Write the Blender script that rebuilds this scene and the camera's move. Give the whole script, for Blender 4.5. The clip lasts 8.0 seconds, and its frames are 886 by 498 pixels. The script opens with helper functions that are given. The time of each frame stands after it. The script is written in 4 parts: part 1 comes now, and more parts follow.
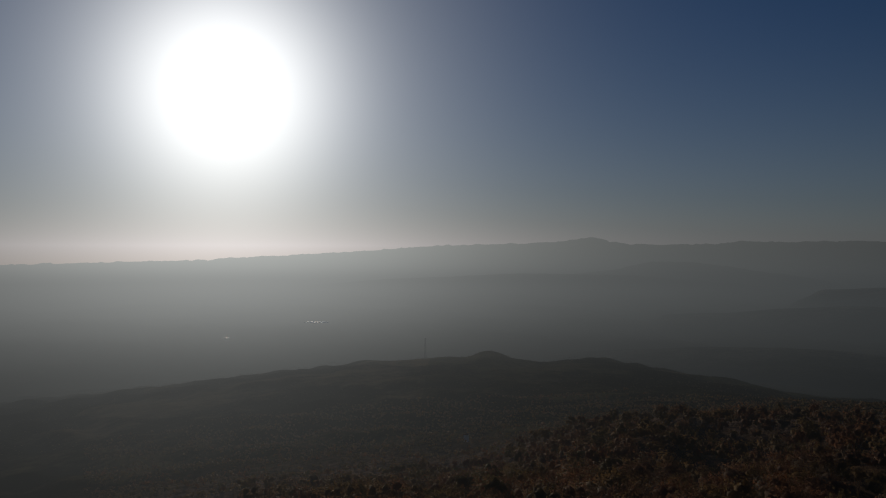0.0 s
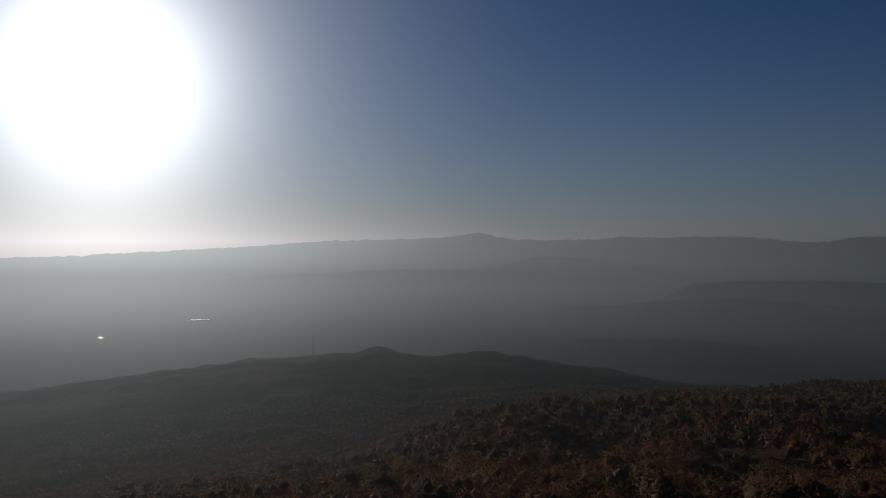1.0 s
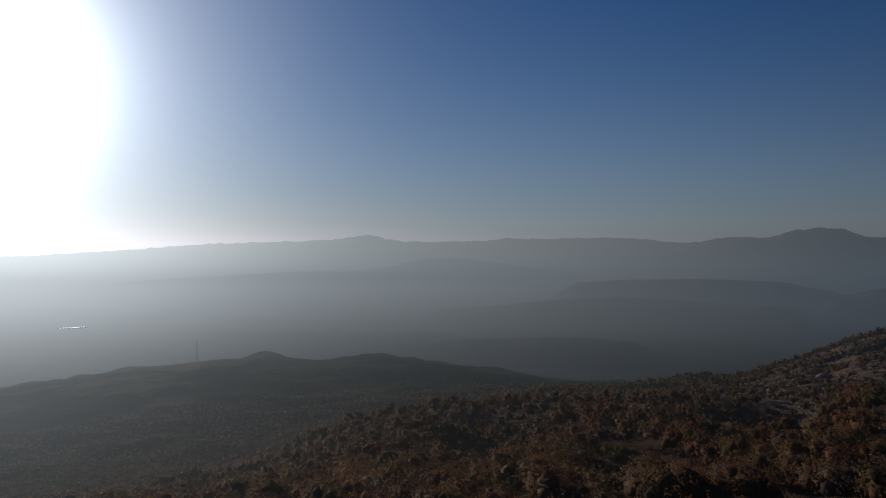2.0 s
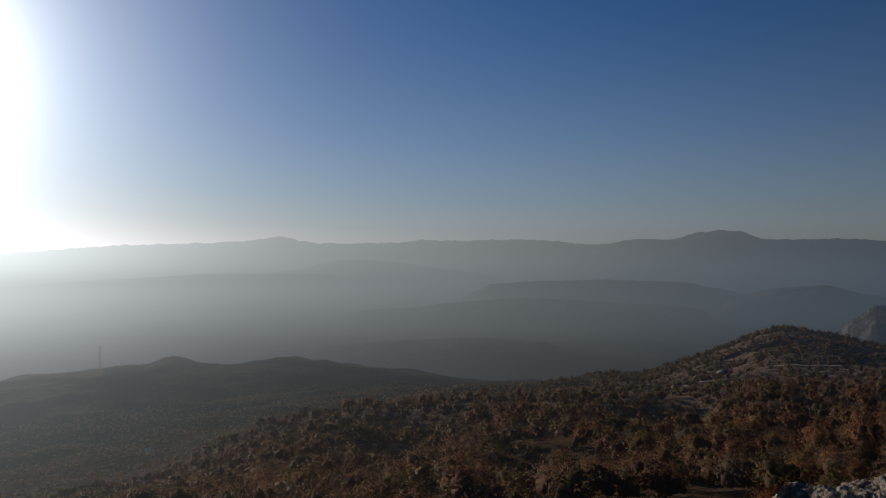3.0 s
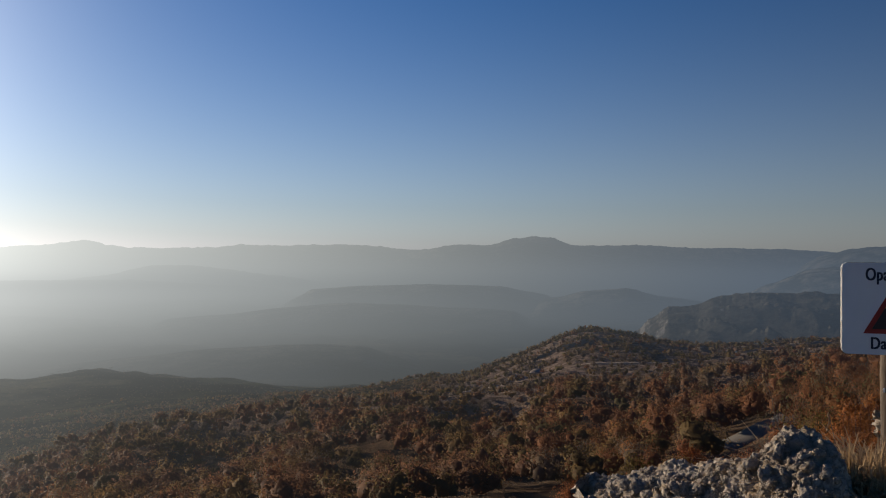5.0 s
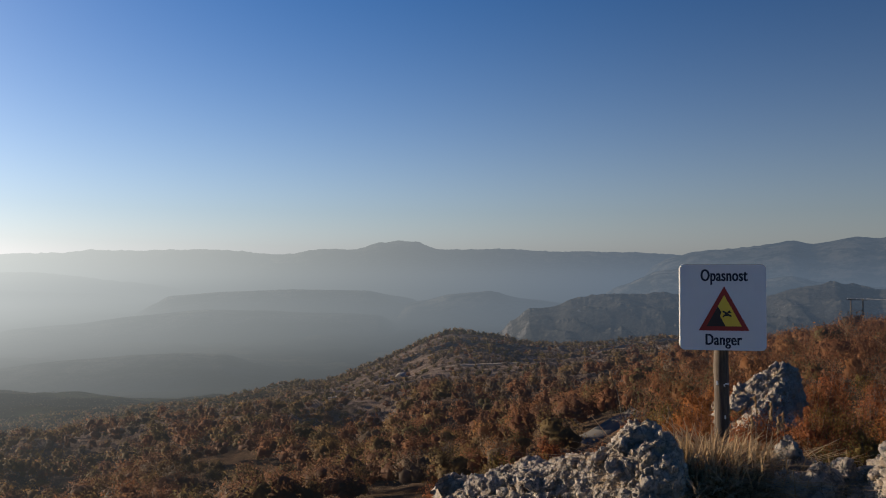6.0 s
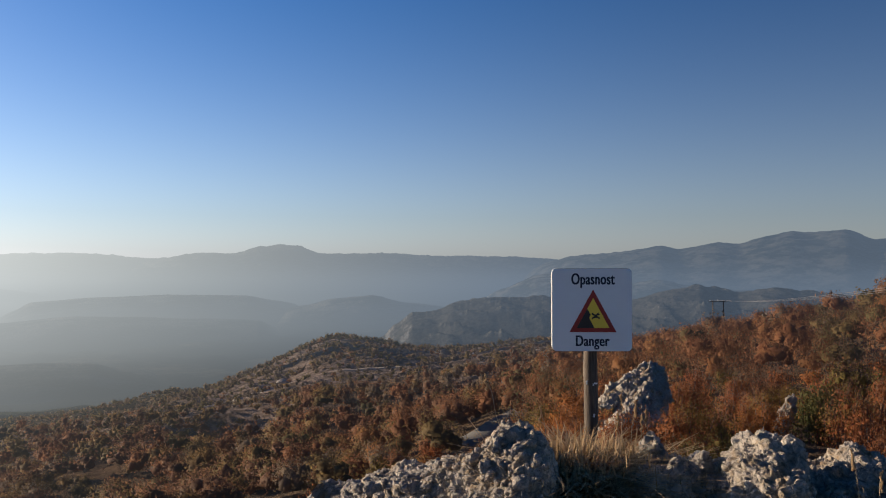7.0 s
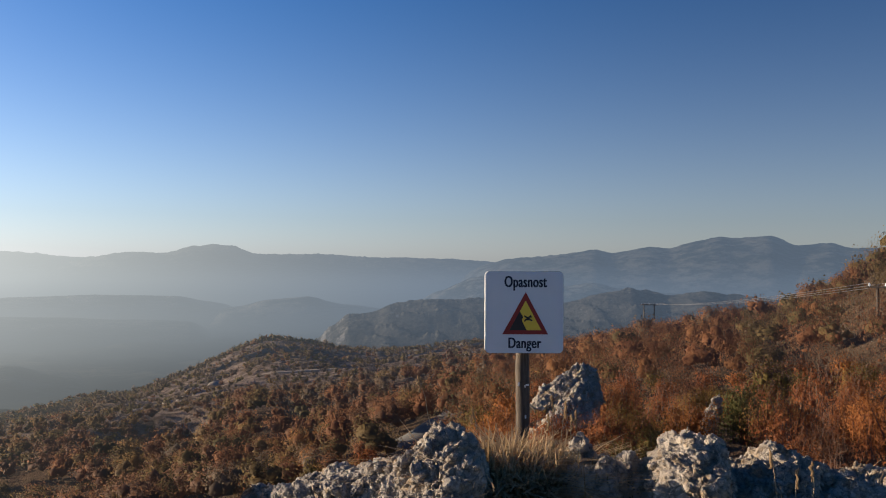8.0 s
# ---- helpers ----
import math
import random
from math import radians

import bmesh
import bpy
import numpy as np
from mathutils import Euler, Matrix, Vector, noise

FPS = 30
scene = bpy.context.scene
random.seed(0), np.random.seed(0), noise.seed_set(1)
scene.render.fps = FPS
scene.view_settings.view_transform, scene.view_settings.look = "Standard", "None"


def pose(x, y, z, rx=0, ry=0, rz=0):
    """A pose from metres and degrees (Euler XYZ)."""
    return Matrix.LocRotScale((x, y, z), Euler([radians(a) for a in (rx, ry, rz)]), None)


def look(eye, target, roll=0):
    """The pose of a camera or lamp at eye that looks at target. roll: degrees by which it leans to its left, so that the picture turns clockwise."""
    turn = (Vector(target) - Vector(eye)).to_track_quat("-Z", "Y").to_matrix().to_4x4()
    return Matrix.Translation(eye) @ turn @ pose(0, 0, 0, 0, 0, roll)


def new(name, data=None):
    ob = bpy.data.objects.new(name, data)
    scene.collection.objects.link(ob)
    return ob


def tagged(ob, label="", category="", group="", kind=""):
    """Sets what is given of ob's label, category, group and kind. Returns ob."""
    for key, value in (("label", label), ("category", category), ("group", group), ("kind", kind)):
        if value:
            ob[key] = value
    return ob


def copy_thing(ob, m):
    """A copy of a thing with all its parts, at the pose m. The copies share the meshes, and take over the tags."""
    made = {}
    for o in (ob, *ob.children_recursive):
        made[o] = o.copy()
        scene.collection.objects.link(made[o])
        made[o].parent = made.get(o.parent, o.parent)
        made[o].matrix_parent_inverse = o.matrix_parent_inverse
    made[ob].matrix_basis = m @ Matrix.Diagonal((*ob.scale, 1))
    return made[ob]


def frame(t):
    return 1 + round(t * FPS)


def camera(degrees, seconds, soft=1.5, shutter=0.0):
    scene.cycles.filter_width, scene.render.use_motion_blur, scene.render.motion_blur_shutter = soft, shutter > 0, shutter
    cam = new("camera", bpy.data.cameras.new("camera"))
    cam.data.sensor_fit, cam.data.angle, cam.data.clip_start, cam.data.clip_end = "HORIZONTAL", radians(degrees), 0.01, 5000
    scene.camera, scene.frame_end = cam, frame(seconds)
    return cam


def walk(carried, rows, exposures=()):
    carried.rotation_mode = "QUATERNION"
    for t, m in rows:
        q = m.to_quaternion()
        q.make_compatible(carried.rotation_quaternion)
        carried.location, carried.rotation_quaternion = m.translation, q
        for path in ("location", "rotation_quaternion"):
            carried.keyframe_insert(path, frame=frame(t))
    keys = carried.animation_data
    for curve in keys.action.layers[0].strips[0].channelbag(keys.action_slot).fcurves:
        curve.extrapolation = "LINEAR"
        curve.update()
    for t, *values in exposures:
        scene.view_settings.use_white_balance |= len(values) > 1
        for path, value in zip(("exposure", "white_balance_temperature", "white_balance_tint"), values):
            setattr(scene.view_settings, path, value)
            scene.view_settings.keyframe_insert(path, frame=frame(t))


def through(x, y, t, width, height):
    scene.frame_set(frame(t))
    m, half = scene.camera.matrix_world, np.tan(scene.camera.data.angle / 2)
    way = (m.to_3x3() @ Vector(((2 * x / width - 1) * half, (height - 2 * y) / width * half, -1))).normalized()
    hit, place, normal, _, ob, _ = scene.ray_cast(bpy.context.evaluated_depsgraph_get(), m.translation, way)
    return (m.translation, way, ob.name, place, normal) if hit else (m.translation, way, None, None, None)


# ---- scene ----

SUN_AZ, SUN_EL = -15.0, 10.8          # degrees clockwise from +y, and above the horizon
EYE = 1.55


def bearing(az, r, z=0.0):
    """A place at r metres from the middle of the turn, az degrees clockwise from +y."""
    return Vector((r * math.sin(radians(az)), r * math.cos(radians(az)), z))


# ---- camera: a hand-held turn to the right, the phone at arm's length ----
cam = camera(58.03, 8.0, soft=1.1)
TURN = [
    (0.0, -0.2, -0.22, -0.12), (0.5, -4.25, -0.38, -0.15), (1.0, -8.16, -0.53, -0.137), (1.5, -12.60, -0.48, 0.048),
    (3.0, -22.23, -0.286, 0.151), (3.5, -26.075, -0.218, 0.138), (4.0, -29.0, -0.103, 0.049), (5.5, -39.225, 0.18, 0.047),
    (6.0, -44.515, 0.35, 0.224), (6.5, -48.75, 0.495, 0.310), (7.0, -52.89, 0.62, 0.144), (7.5, -55.872, 0.73, -0.357),
    (8.0, -57.392, 0.765, -0.399)]
ARM = 0.28
EXPOSURES = [(0.0, -1.95, 6500, 10), (0.5, -1.9, 6420, 10), (1.0, -1.57, 6250, 10), (1.5, -1.15, 5930, 10), (3.0, -0.50, 6220, 10), (4.0, -0.04, 6480, 10), (5.5, 0.52, 6650, 10), (6.5, 0.9, 6550, 10), (8.0, 1.16, 6600, 10)]
walk(cam, [(t, pose(*bearing(-yaw, ARM, EYE), 90 + pitch, roll, yaw)) for t, yaw, pitch, roll in TURN], EXPOSURES)

# ---- sky and sun ----
SUN = Vector((math.sin(radians(SUN_AZ)) * math.cos(radians(SUN_EL)), math.cos(radians(SUN_AZ)) * math.cos(radians(SUN_EL)), math.sin(radians(SUN_EL))))


class Nodes:
    """Short hand for building a node tree."""

    def __init__(self, tree):
        self.tree = tree

    def add(self, kind, op="", **inputs):
        n = self.tree.nodes.new(kind)
        if op and kind == "ShaderNodeMix":
            n.data_type, n.blend_type = "RGBA", op
        elif op and kind == "ShaderNodeMapRange":
            n.interpolation_type = op
        elif op:
            n.operation = op
        for key, value in inputs.items():
            self.put(n, int(key[1:]) if key[0] == "i" and key[1:].isdigit() else key.replace("_", " "), value)
        return n

    def put(self, n, key, value):
        socket = n.inputs[key]
        if isinstance(value, bpy.types.NodeSocket):
            self.tree.links.new(value, socket)
        else:
            socket.default_value = value

    def math(self, op, a, b=0.0, c=0.0):
        return self.add("ShaderNodeMath", op, i0=a, i1=b, i2=c).outputs[0]

    def vmath(self, op, a, b=(0, 0, 0), out=0):
        return self.add("ShaderNodeVectorMath", op, i0=a, i1=b).outputs[out]

    def mix(self, fac, a, b, mode="MIX"):
        n = self.add("ShaderNodeMix", mode)
        for i, value in ((0, fac), (6, a), (7, b)):
            self.put(n, i, (*value, 1) if isinstance(value, tuple) and len(value) == 3 else value)
        return n.outputs[2]

    def noise(self, scale, detail=4.0, rough=0.55, vector=None, out="Fac"):
        n = self.add("ShaderNodeTexNoise", Scale=scale, Detail=detail, Roughness=rough)
        if vector is not None:
            self.put(n, "Vector", vector)
        return n.outputs[out]

    def ramp(self, fac, lo, hi, a=0.0, b=1.0):
        return self.add("ShaderNodeMapRange", "SMOOTHSTEP", i0=fac, i1=lo, i2=hi, i3=a, i4=b).outputs[0]

    def scale_colour(self, colour, value):
        return self.vmath("MULTIPLY", colour, self.add("ShaderNodeCombineXYZ", i0=value, i1=value, i2=value).outputs[0])


world = bpy.data.worlds.new("sky")
world.use_nodes = True
scene.world = world
world.node_tree.nodes.clear()
W = Nodes(world.node_tree)
sky = W.add("ShaderNodeTexSky")
sky.sky_type, sky.sun_disc, sky.sun_elevation, sky.sun_rotation = "NISHITA", False, radians(SUN_EL), radians(SUN_AZ)
sky.altitude, sky.air_density, sky.dust_density, sky.ozone_density = 600.0, 1.0, 0.5, 4.0
way = W.vmath("NORMALIZE", W.add("ShaderNodeTexCoord").outputs["Generated"])
toward = W.vmath("DOT_PRODUCT", way, tuple(SUN), out=1)
near_sun = W.math("MAXIMUM", toward, 0.0)
dim = W.math("ADD", W.ramp(toward, -0.3, 0.85, 0.55, 1.0), W.ramp(toward, -0.35, -0.9, 0.0, 0.6))
# the glow of the hazy air round the sun
glow = W.math("ADD", W.math("MULTIPLY", W.math("POWER", near_sun, 150.0), 3.8),
              W.math("ADD", W.math("MULTIPLY", W.math("POWER", near_sun, 34.0), 0.9), W.math("MULTIPLY", W.math("POWER", near_sun, 9.0), 0.11)))
height = W.add("ShaderNodeSeparateXYZ", i0=way).outputs[2]
band = W.math("POWER", 2.718, W.math("MULTIPLY", W.math("ABSOLUTE", height), -6.5))
pale = W.math("MULTIPLY", band, W.math("ADD", W.math("MULTIPLY", W.math("POWER", near_sun, 4.0), 0.09), 0.07))
milky = W.add("ShaderNodeHueSaturation", Saturation=W.math("SUBTRACT", 1.26, W.math("MULTIPLY", band, 0.78)), Color=sky.outputs[0])
b1 = W.add("ShaderNodeBackground", Color=W.vmath("MULTIPLY", milky.outputs[0], (0.88, 0.96, 1.19)), Strength=W.math("MULTIPLY", dim, 0.058))
b2 = W.add("ShaderNodeBackground", Color=(1.0, 0.99, 0.94, 1), Strength=glow)
b3 = W.add("ShaderNodeBackground", Color=(0.99, 1.0, 0.90, 1), Strength=pale)
sky_sum = W.add("ShaderNodeAddShader", i0=W.add("ShaderNodeAddShader", i0=b1.outputs[0], i1=b2.outputs[0]).outputs[0], i1=b3.outputs[0])
W.add("ShaderNodeOutputWorld", Surface=sky_sum.outputs[0])

sun = bpy.data.lights.new("sun", "SUN")
sun.energy, sun.angle, sun.color = 4.2, radians(0.6), (1.0, 0.80, 0.58)
new("sun", sun).matrix_world = look(SUN * 100, (0, 0, 0))

# ---- materials ----
# Haze of the distance: a glow mixed into the surface shaders themselves.
PAINTED_HAZE = bpy.data.node_groups.new("painted_haze", "ShaderNodeTree")
PAINTED_HAZE.interface.new_socket("Surface", in_out="INPUT", socket_type="NodeSocketShader")
PAINTED_HAZE.interface.new_socket("Surface", in_out="OUTPUT", socket_type="NodeSocketShader")


def fill_painted_haze():
    """Aerial haze painted onto surfaces as emission: thicker with distance and low down, brighter towards the sun."""
    n = Nodes(PAINTED_HAZE)
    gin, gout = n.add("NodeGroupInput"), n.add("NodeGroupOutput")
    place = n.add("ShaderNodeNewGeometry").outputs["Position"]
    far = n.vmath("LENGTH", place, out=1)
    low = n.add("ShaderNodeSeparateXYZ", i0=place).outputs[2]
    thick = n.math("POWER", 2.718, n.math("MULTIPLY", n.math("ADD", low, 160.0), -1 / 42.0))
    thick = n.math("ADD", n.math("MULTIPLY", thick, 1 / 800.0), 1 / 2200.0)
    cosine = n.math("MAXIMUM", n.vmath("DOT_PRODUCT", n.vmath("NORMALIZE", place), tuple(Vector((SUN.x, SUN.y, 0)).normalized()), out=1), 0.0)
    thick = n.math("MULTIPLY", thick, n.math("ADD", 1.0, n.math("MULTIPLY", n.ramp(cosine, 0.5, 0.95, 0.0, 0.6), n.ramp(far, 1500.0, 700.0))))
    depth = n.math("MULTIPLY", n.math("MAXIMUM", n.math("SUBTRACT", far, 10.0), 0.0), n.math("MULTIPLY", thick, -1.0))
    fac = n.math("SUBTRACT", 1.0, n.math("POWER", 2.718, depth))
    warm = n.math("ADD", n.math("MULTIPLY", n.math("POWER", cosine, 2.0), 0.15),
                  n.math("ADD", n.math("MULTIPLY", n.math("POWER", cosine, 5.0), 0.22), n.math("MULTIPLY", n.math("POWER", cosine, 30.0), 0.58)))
    # the painted haze glows less low down than in its bright band over the plain
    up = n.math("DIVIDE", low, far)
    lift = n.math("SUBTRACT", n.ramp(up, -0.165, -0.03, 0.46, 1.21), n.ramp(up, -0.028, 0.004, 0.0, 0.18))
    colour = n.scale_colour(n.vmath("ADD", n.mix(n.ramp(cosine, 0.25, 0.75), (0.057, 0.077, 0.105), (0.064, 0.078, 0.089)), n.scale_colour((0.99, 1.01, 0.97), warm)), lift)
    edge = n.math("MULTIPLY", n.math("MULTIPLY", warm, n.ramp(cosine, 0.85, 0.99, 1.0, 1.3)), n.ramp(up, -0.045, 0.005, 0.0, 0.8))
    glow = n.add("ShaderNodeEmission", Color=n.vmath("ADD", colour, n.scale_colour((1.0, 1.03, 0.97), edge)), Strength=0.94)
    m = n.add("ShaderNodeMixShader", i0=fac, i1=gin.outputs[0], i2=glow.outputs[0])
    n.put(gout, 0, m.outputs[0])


fill_painted_haze()


def material(name, build, hazy=False):
    """A node material; build(n) returns its shader. hazy lays the painted haze glow over it."""
    m = bpy.data.materials.new(name)
    m.use_nodes = True
    m.node_tree.nodes.clear()
    n = Nodes(m.node_tree)
    shader = build(n)
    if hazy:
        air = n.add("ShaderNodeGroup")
        air.node_tree = PAINTED_HAZE
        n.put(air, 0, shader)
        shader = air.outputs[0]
    n.add("ShaderNodeOutputMaterial", Surface=shader)
    return m


def principled(n, colour, rough=0.8, metal=0.0, bump=None, strength=0.4, distance=0.02, spec=0.3):
    p = n.add("ShaderNodeBsdfPrincipled", Roughness=rough, Metallic=metal)
    n.put(p, "Specular IOR Level", spec)
    n.put(p, "Base Color", (*colour, 1) if isinstance(colour, tuple) else colour)
    if bump is not None:
        n.put(p, "Normal", n.add("ShaderNodeBump", Strength=strength, Distance=distance, Height=bump).outputs[0])
    return p.outputs[0]


def world_place(n):
    return n.add("ShaderNodeNewGeometry").outputs["Position"]


def build_land(n):
    at = world_place(n)
    soil = n.mix(n.ramp(n.noise(0.9, 6, 0.65, at), 0.35, 0.65), (0.07, 0.047, 0.03), (0.13, 0.086, 0.055))
    grassy = n.mix(n.ramp(n.noise(0.05, 5, 0.6, at), 0.42, 0.6), soil, (0.085, 0.062, 0.043))
    stones = n.add("ShaderNodeTexVoronoi", Vector=at, Scale=2.6).outputs["Distance"]
    patch = n.math("MULTIPLY", n.ramp(stones, 0.34, 0.16), n.ramp(n.noise(0.12, 4, 0.6, at), 0.55, 0.72))
    near = n.mix(patch, grassy, (0.24, 0.20, 0.165))
    rocky = n.mix(n.ramp(n.noise(0.25, 7, 0.7, at), 0.38, 0.62), (0.085, 0.064, 0.05), (0.21, 0.16, 0.132))
    near = n.mix(n.ramp(n.vmath("LENGTH", at, out=1), 140.0, 240.0), near, rocky)
    # Unseen ground round the eye, coloured pale to bounce light onto the rocks.
    bounce_ground = n.mix(n.ramp(n.noise(9.0, 6, 0.7, at), 0.35, 0.65), (0.26, 0.23, 0.19), (0.40, 0.36, 0.31))
    near = n.mix(n.ramp(n.vmath("LENGTH", at, out=1), 7.5, 4.8), near, bounce_ground)
    fields = n.add("ShaderNodeTexVoronoi", Vector=n.vmath("MULTIPLY", at, (0.006, 0.004, 0.0)), Scale=1.0).outputs["Color"]
    field = n.mix(n.add("ShaderNodeSeparateXYZ", i0=fields).outputs[0], (0.05, 0.06, 0.025), (0.20, 0.165, 0.10))
    woods = n.mix(n.ramp(n.noise(0.008, 8, 0.7, at), 0.36, 0.52), field, (0.028, 0.026, 0.016))
    part_of = n.add("ShaderNodeSeparateXYZ", i0=at)
    west = n.ramp(n.math("ARCTAN2", part_of.outputs[0], part_of.outputs[1]), radians(38), radians(30))
    far = n.vmath("LENGTH", at, out=1)
    far = n.math("MAXIMUM", n.math("MULTIPLY", n.ramp(far, 230.0, 380.0), west), n.ramp(far, 480.0, 800.0))
    return principled(n, n.mix(far, near, woods), 0.92, bump=n.noise(0.35, 9, 0.75, at), strength=0.8, distance=1.2, spec=0.0)


def build_mountain(n):
    at = world_place(n)
    streaks = n.noise(0.012, 9, 0.68, n.vmath("MULTIPLY", at, (1.0, 1.0, 2.4)))
    scrub = n.mix(n.ramp(streaks, 0.40, 0.62), (0.022, 0.026, 0.018), (0.17, 0.16, 0.13))
    return principled(n, scrub, 0.95, bump=n.noise(0.03, 8, 0.7, at), strength=0.6, distance=12.0, spec=0.0)


def build_massif(n):
    at = world_place(n)
    steep = n.add("ShaderNodeSeparateXYZ", i0=n.add("ShaderNodeNewGeometry").outputs["True Normal"]).outputs[2]
    grain = n.noise(0.05, 9, 0.72, n.vmath("MULTIPLY", at, (1.0, 1.0, 1.5)))
    bare = n.math("ADD", n.ramp(steep, 0.86, 0.5), n.math("MULTIPLY", n.math("SUBTRACT", grain, 0.46), 3.6))
    rock = n.mix(n.noise(0.2, 6, 0.7, at), (0.12, 0.118, 0.115), (0.225, 0.22, 0.215))
    scrub = n.mix(n.ramp(n.noise(0.09, 6, 0.7, at), 0.4, 0.6), (0.045, 0.046, 0.044), (0.08, 0.078, 0.07))
    return principled(n, n.mix(n.ramp(bare, 0.4, 1.0), scrub, rock), 0.95, bump=n.noise(0.12, 9, 0.75, at), strength=0.8, distance=5.0, spec=0.0)


def build_limestone(n):
    at = n.add("ShaderNodeTexCoord").outputs["Object"]
    grey = n.mix(n.ramp(n.noise(3.0, 6, 0.65, at), 0.35, 0.65), (0.265, 0.23, 0.194), (0.41, 0.36, 0.302))
    ochre = n.mix(n.ramp(n.noise(5.5, 5, 0.6, at), 0.48, 0.66), grey, (0.29, 0.215, 0.135))
    lichen_and_pit_shade = n.mix(n.ramp(n.noise(14.0, 6, 0.7, at), 0.60, 0.72), ochre, (0.10, 0.09, 0.08))
    # The dark tone in the pits paints their shade into the colour.
    shaded_pits = n.noise(46.0, 8, 0.75, at)
    lichen_and_pit_shade = n.mix(n.ramp(shaded_pits, 0.56, 0.67, 0.0, 0.65), lichen_and_pit_shade, (0.075, 0.066, 0.058))
    pits = n.add("ShaderNodeTexVoronoi", Vector=at, Scale=24.0).outputs["Distance"]
    relief = n.math("ADD", n.noise(11.0, 12, 0.82, at), n.math("MULTIPLY", pits, 0.55))
    relief = n.math("SUBTRACT", relief, n.math("MULTIPLY", n.ramp(shaded_pits, 0.56, 0.68), 0.3))
    cells_at = n.vmath("ADD", at, n.vmath("MULTIPLY", n.noise(6.0, 4, 0.6, at, "Color"), (0.08, 0.08, 0.08)))
    edges = n.add("ShaderNodeTexVoronoi", Vector=cells_at, Scale=13.0)
    edges.feature = "DISTANCE_TO_EDGE"
    crack = n.ramp(edges.outputs["Distance"], 0.0, 0.08)
    relief = n.math("ADD", relief, n.math("MULTIPLY", crack, 0.35))
    # Crevice shade painted into the colour along the cracks.
    tone = n.mix(n.math("MULTIPLY", n.math("SUBTRACT", 1.0, crack), 0.4), lichen_and_pit_shade, (0.09, 0.08, 0.07))
    return principled(n, tone, 0.93, bump=relief, strength=0.9, distance=0.032)


def leafy(colour, other, shine=0.1, through=0.33):
    """Foliage: every leaf a little different, thin enough to let light through."""
    def build(n):
        one = n.add("ShaderNodeNewGeometry").outputs["Random Per Island"]
        tone = n.mix(n.ramp(one, 0.0, 1.0, 0.2, 0.8), colour, other)
        tone = n.mix(n.ramp(n.noise(0.7, 3, 0.6, world_place(n)), 0.35, 0.7), tone, n.mix(0.35, tone, (0.11, 0.065, 0.03)))
        body = principled(n, tone, 0.7, spec=shine)
        thin = n.add("ShaderNodeBsdfTranslucent", Color=tone)
        return n.add("ShaderNodeMixShader", i0=through, i1=body, i2=thin.outputs[0]).outputs[0]
    return build


LEAF_TONES = {
    "rust": ((0.225, 0.088, 0.043), (0.29, 0.118, 0.053)),
    "orange": ((0.28, 0.115, 0.043), (0.345, 0.15, 0.051)),
    "ochre": ((0.190, 0.121, 0.043), (0.247, 0.161, 0.055)),
    "olive": ((0.121, 0.099, 0.039), (0.161, 0.129, 0.046)),
    "brown": ((0.172, 0.084, 0.053), (0.218, 0.109, 0.067)),
    "green": ((0.081, 0.090, 0.037), (0.121, 0.124, 0.049)),
    "grey": ((0.14, 0.117, 0.09), (0.19, 0.158, 0.122)),
}
LEAF = {k: material("leaves_" + k, leafy(*(tuple(c * m for c, m in zip(tone, (1.18, 1.09, 1.0))) for tone in v), 0.1, 0.5)) for k, v in LEAF_TONES.items()}
# further off the tones run together
MEAN = (0.178, 0.101, 0.052)
WOODS_TONES = {k: tuple(tuple(0.62 * c + 0.38 * m for c, m in zip(tone, MEAN)) for tone in v) for k, v in LEAF_TONES.items()}
# hazy=True: haze emission painted over woods, land, mountains and massif
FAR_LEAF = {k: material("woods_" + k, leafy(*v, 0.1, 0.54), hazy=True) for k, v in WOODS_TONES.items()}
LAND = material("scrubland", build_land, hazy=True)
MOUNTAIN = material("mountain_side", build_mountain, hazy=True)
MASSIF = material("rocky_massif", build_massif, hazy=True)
LIMESTONE = material("limestone", build_limestone)
BARK = material("bark", lambda n: principled(n, n.mix(n.noise(20.0, 5), (0.075, 0.045, 0.033), (0.16, 0.10, 0.075)), 0.9))
STRAW = material("straw", leafy((0.25, 0.155, 0.075), (0.58, 0.42, 0.24), 0.2, 0.35))
BLADE = material("grass_blade", leafy((0.07, 0.075, 0.025), (0.16, 0.14, 0.05), 0.3, 0.3))
STALK = material("dry_stalk", leafy((0.24, 0.18, 0.11), (0.36, 0.28, 0.18), 0.3, 0.1))


def plain(name, colour, rough=0.5, metal=0.0, wear=0.12, scale=12.0, hazy=False):
    dark = tuple(c * (1 - wear) for c in colour)
    return material(name, lambda n: principled(n, n.mix(n.noise(scale, 6, 0.65, n.add("ShaderNodeTexCoord").outputs["Object"]), dark, colour), rough, metal), hazy)


# ---- the lie of the land ----
RADII = [3.0, 6.0, 10.0, 25.0, 60.0, 120.0, 220.0, 400.0, 700.0, 950.0]
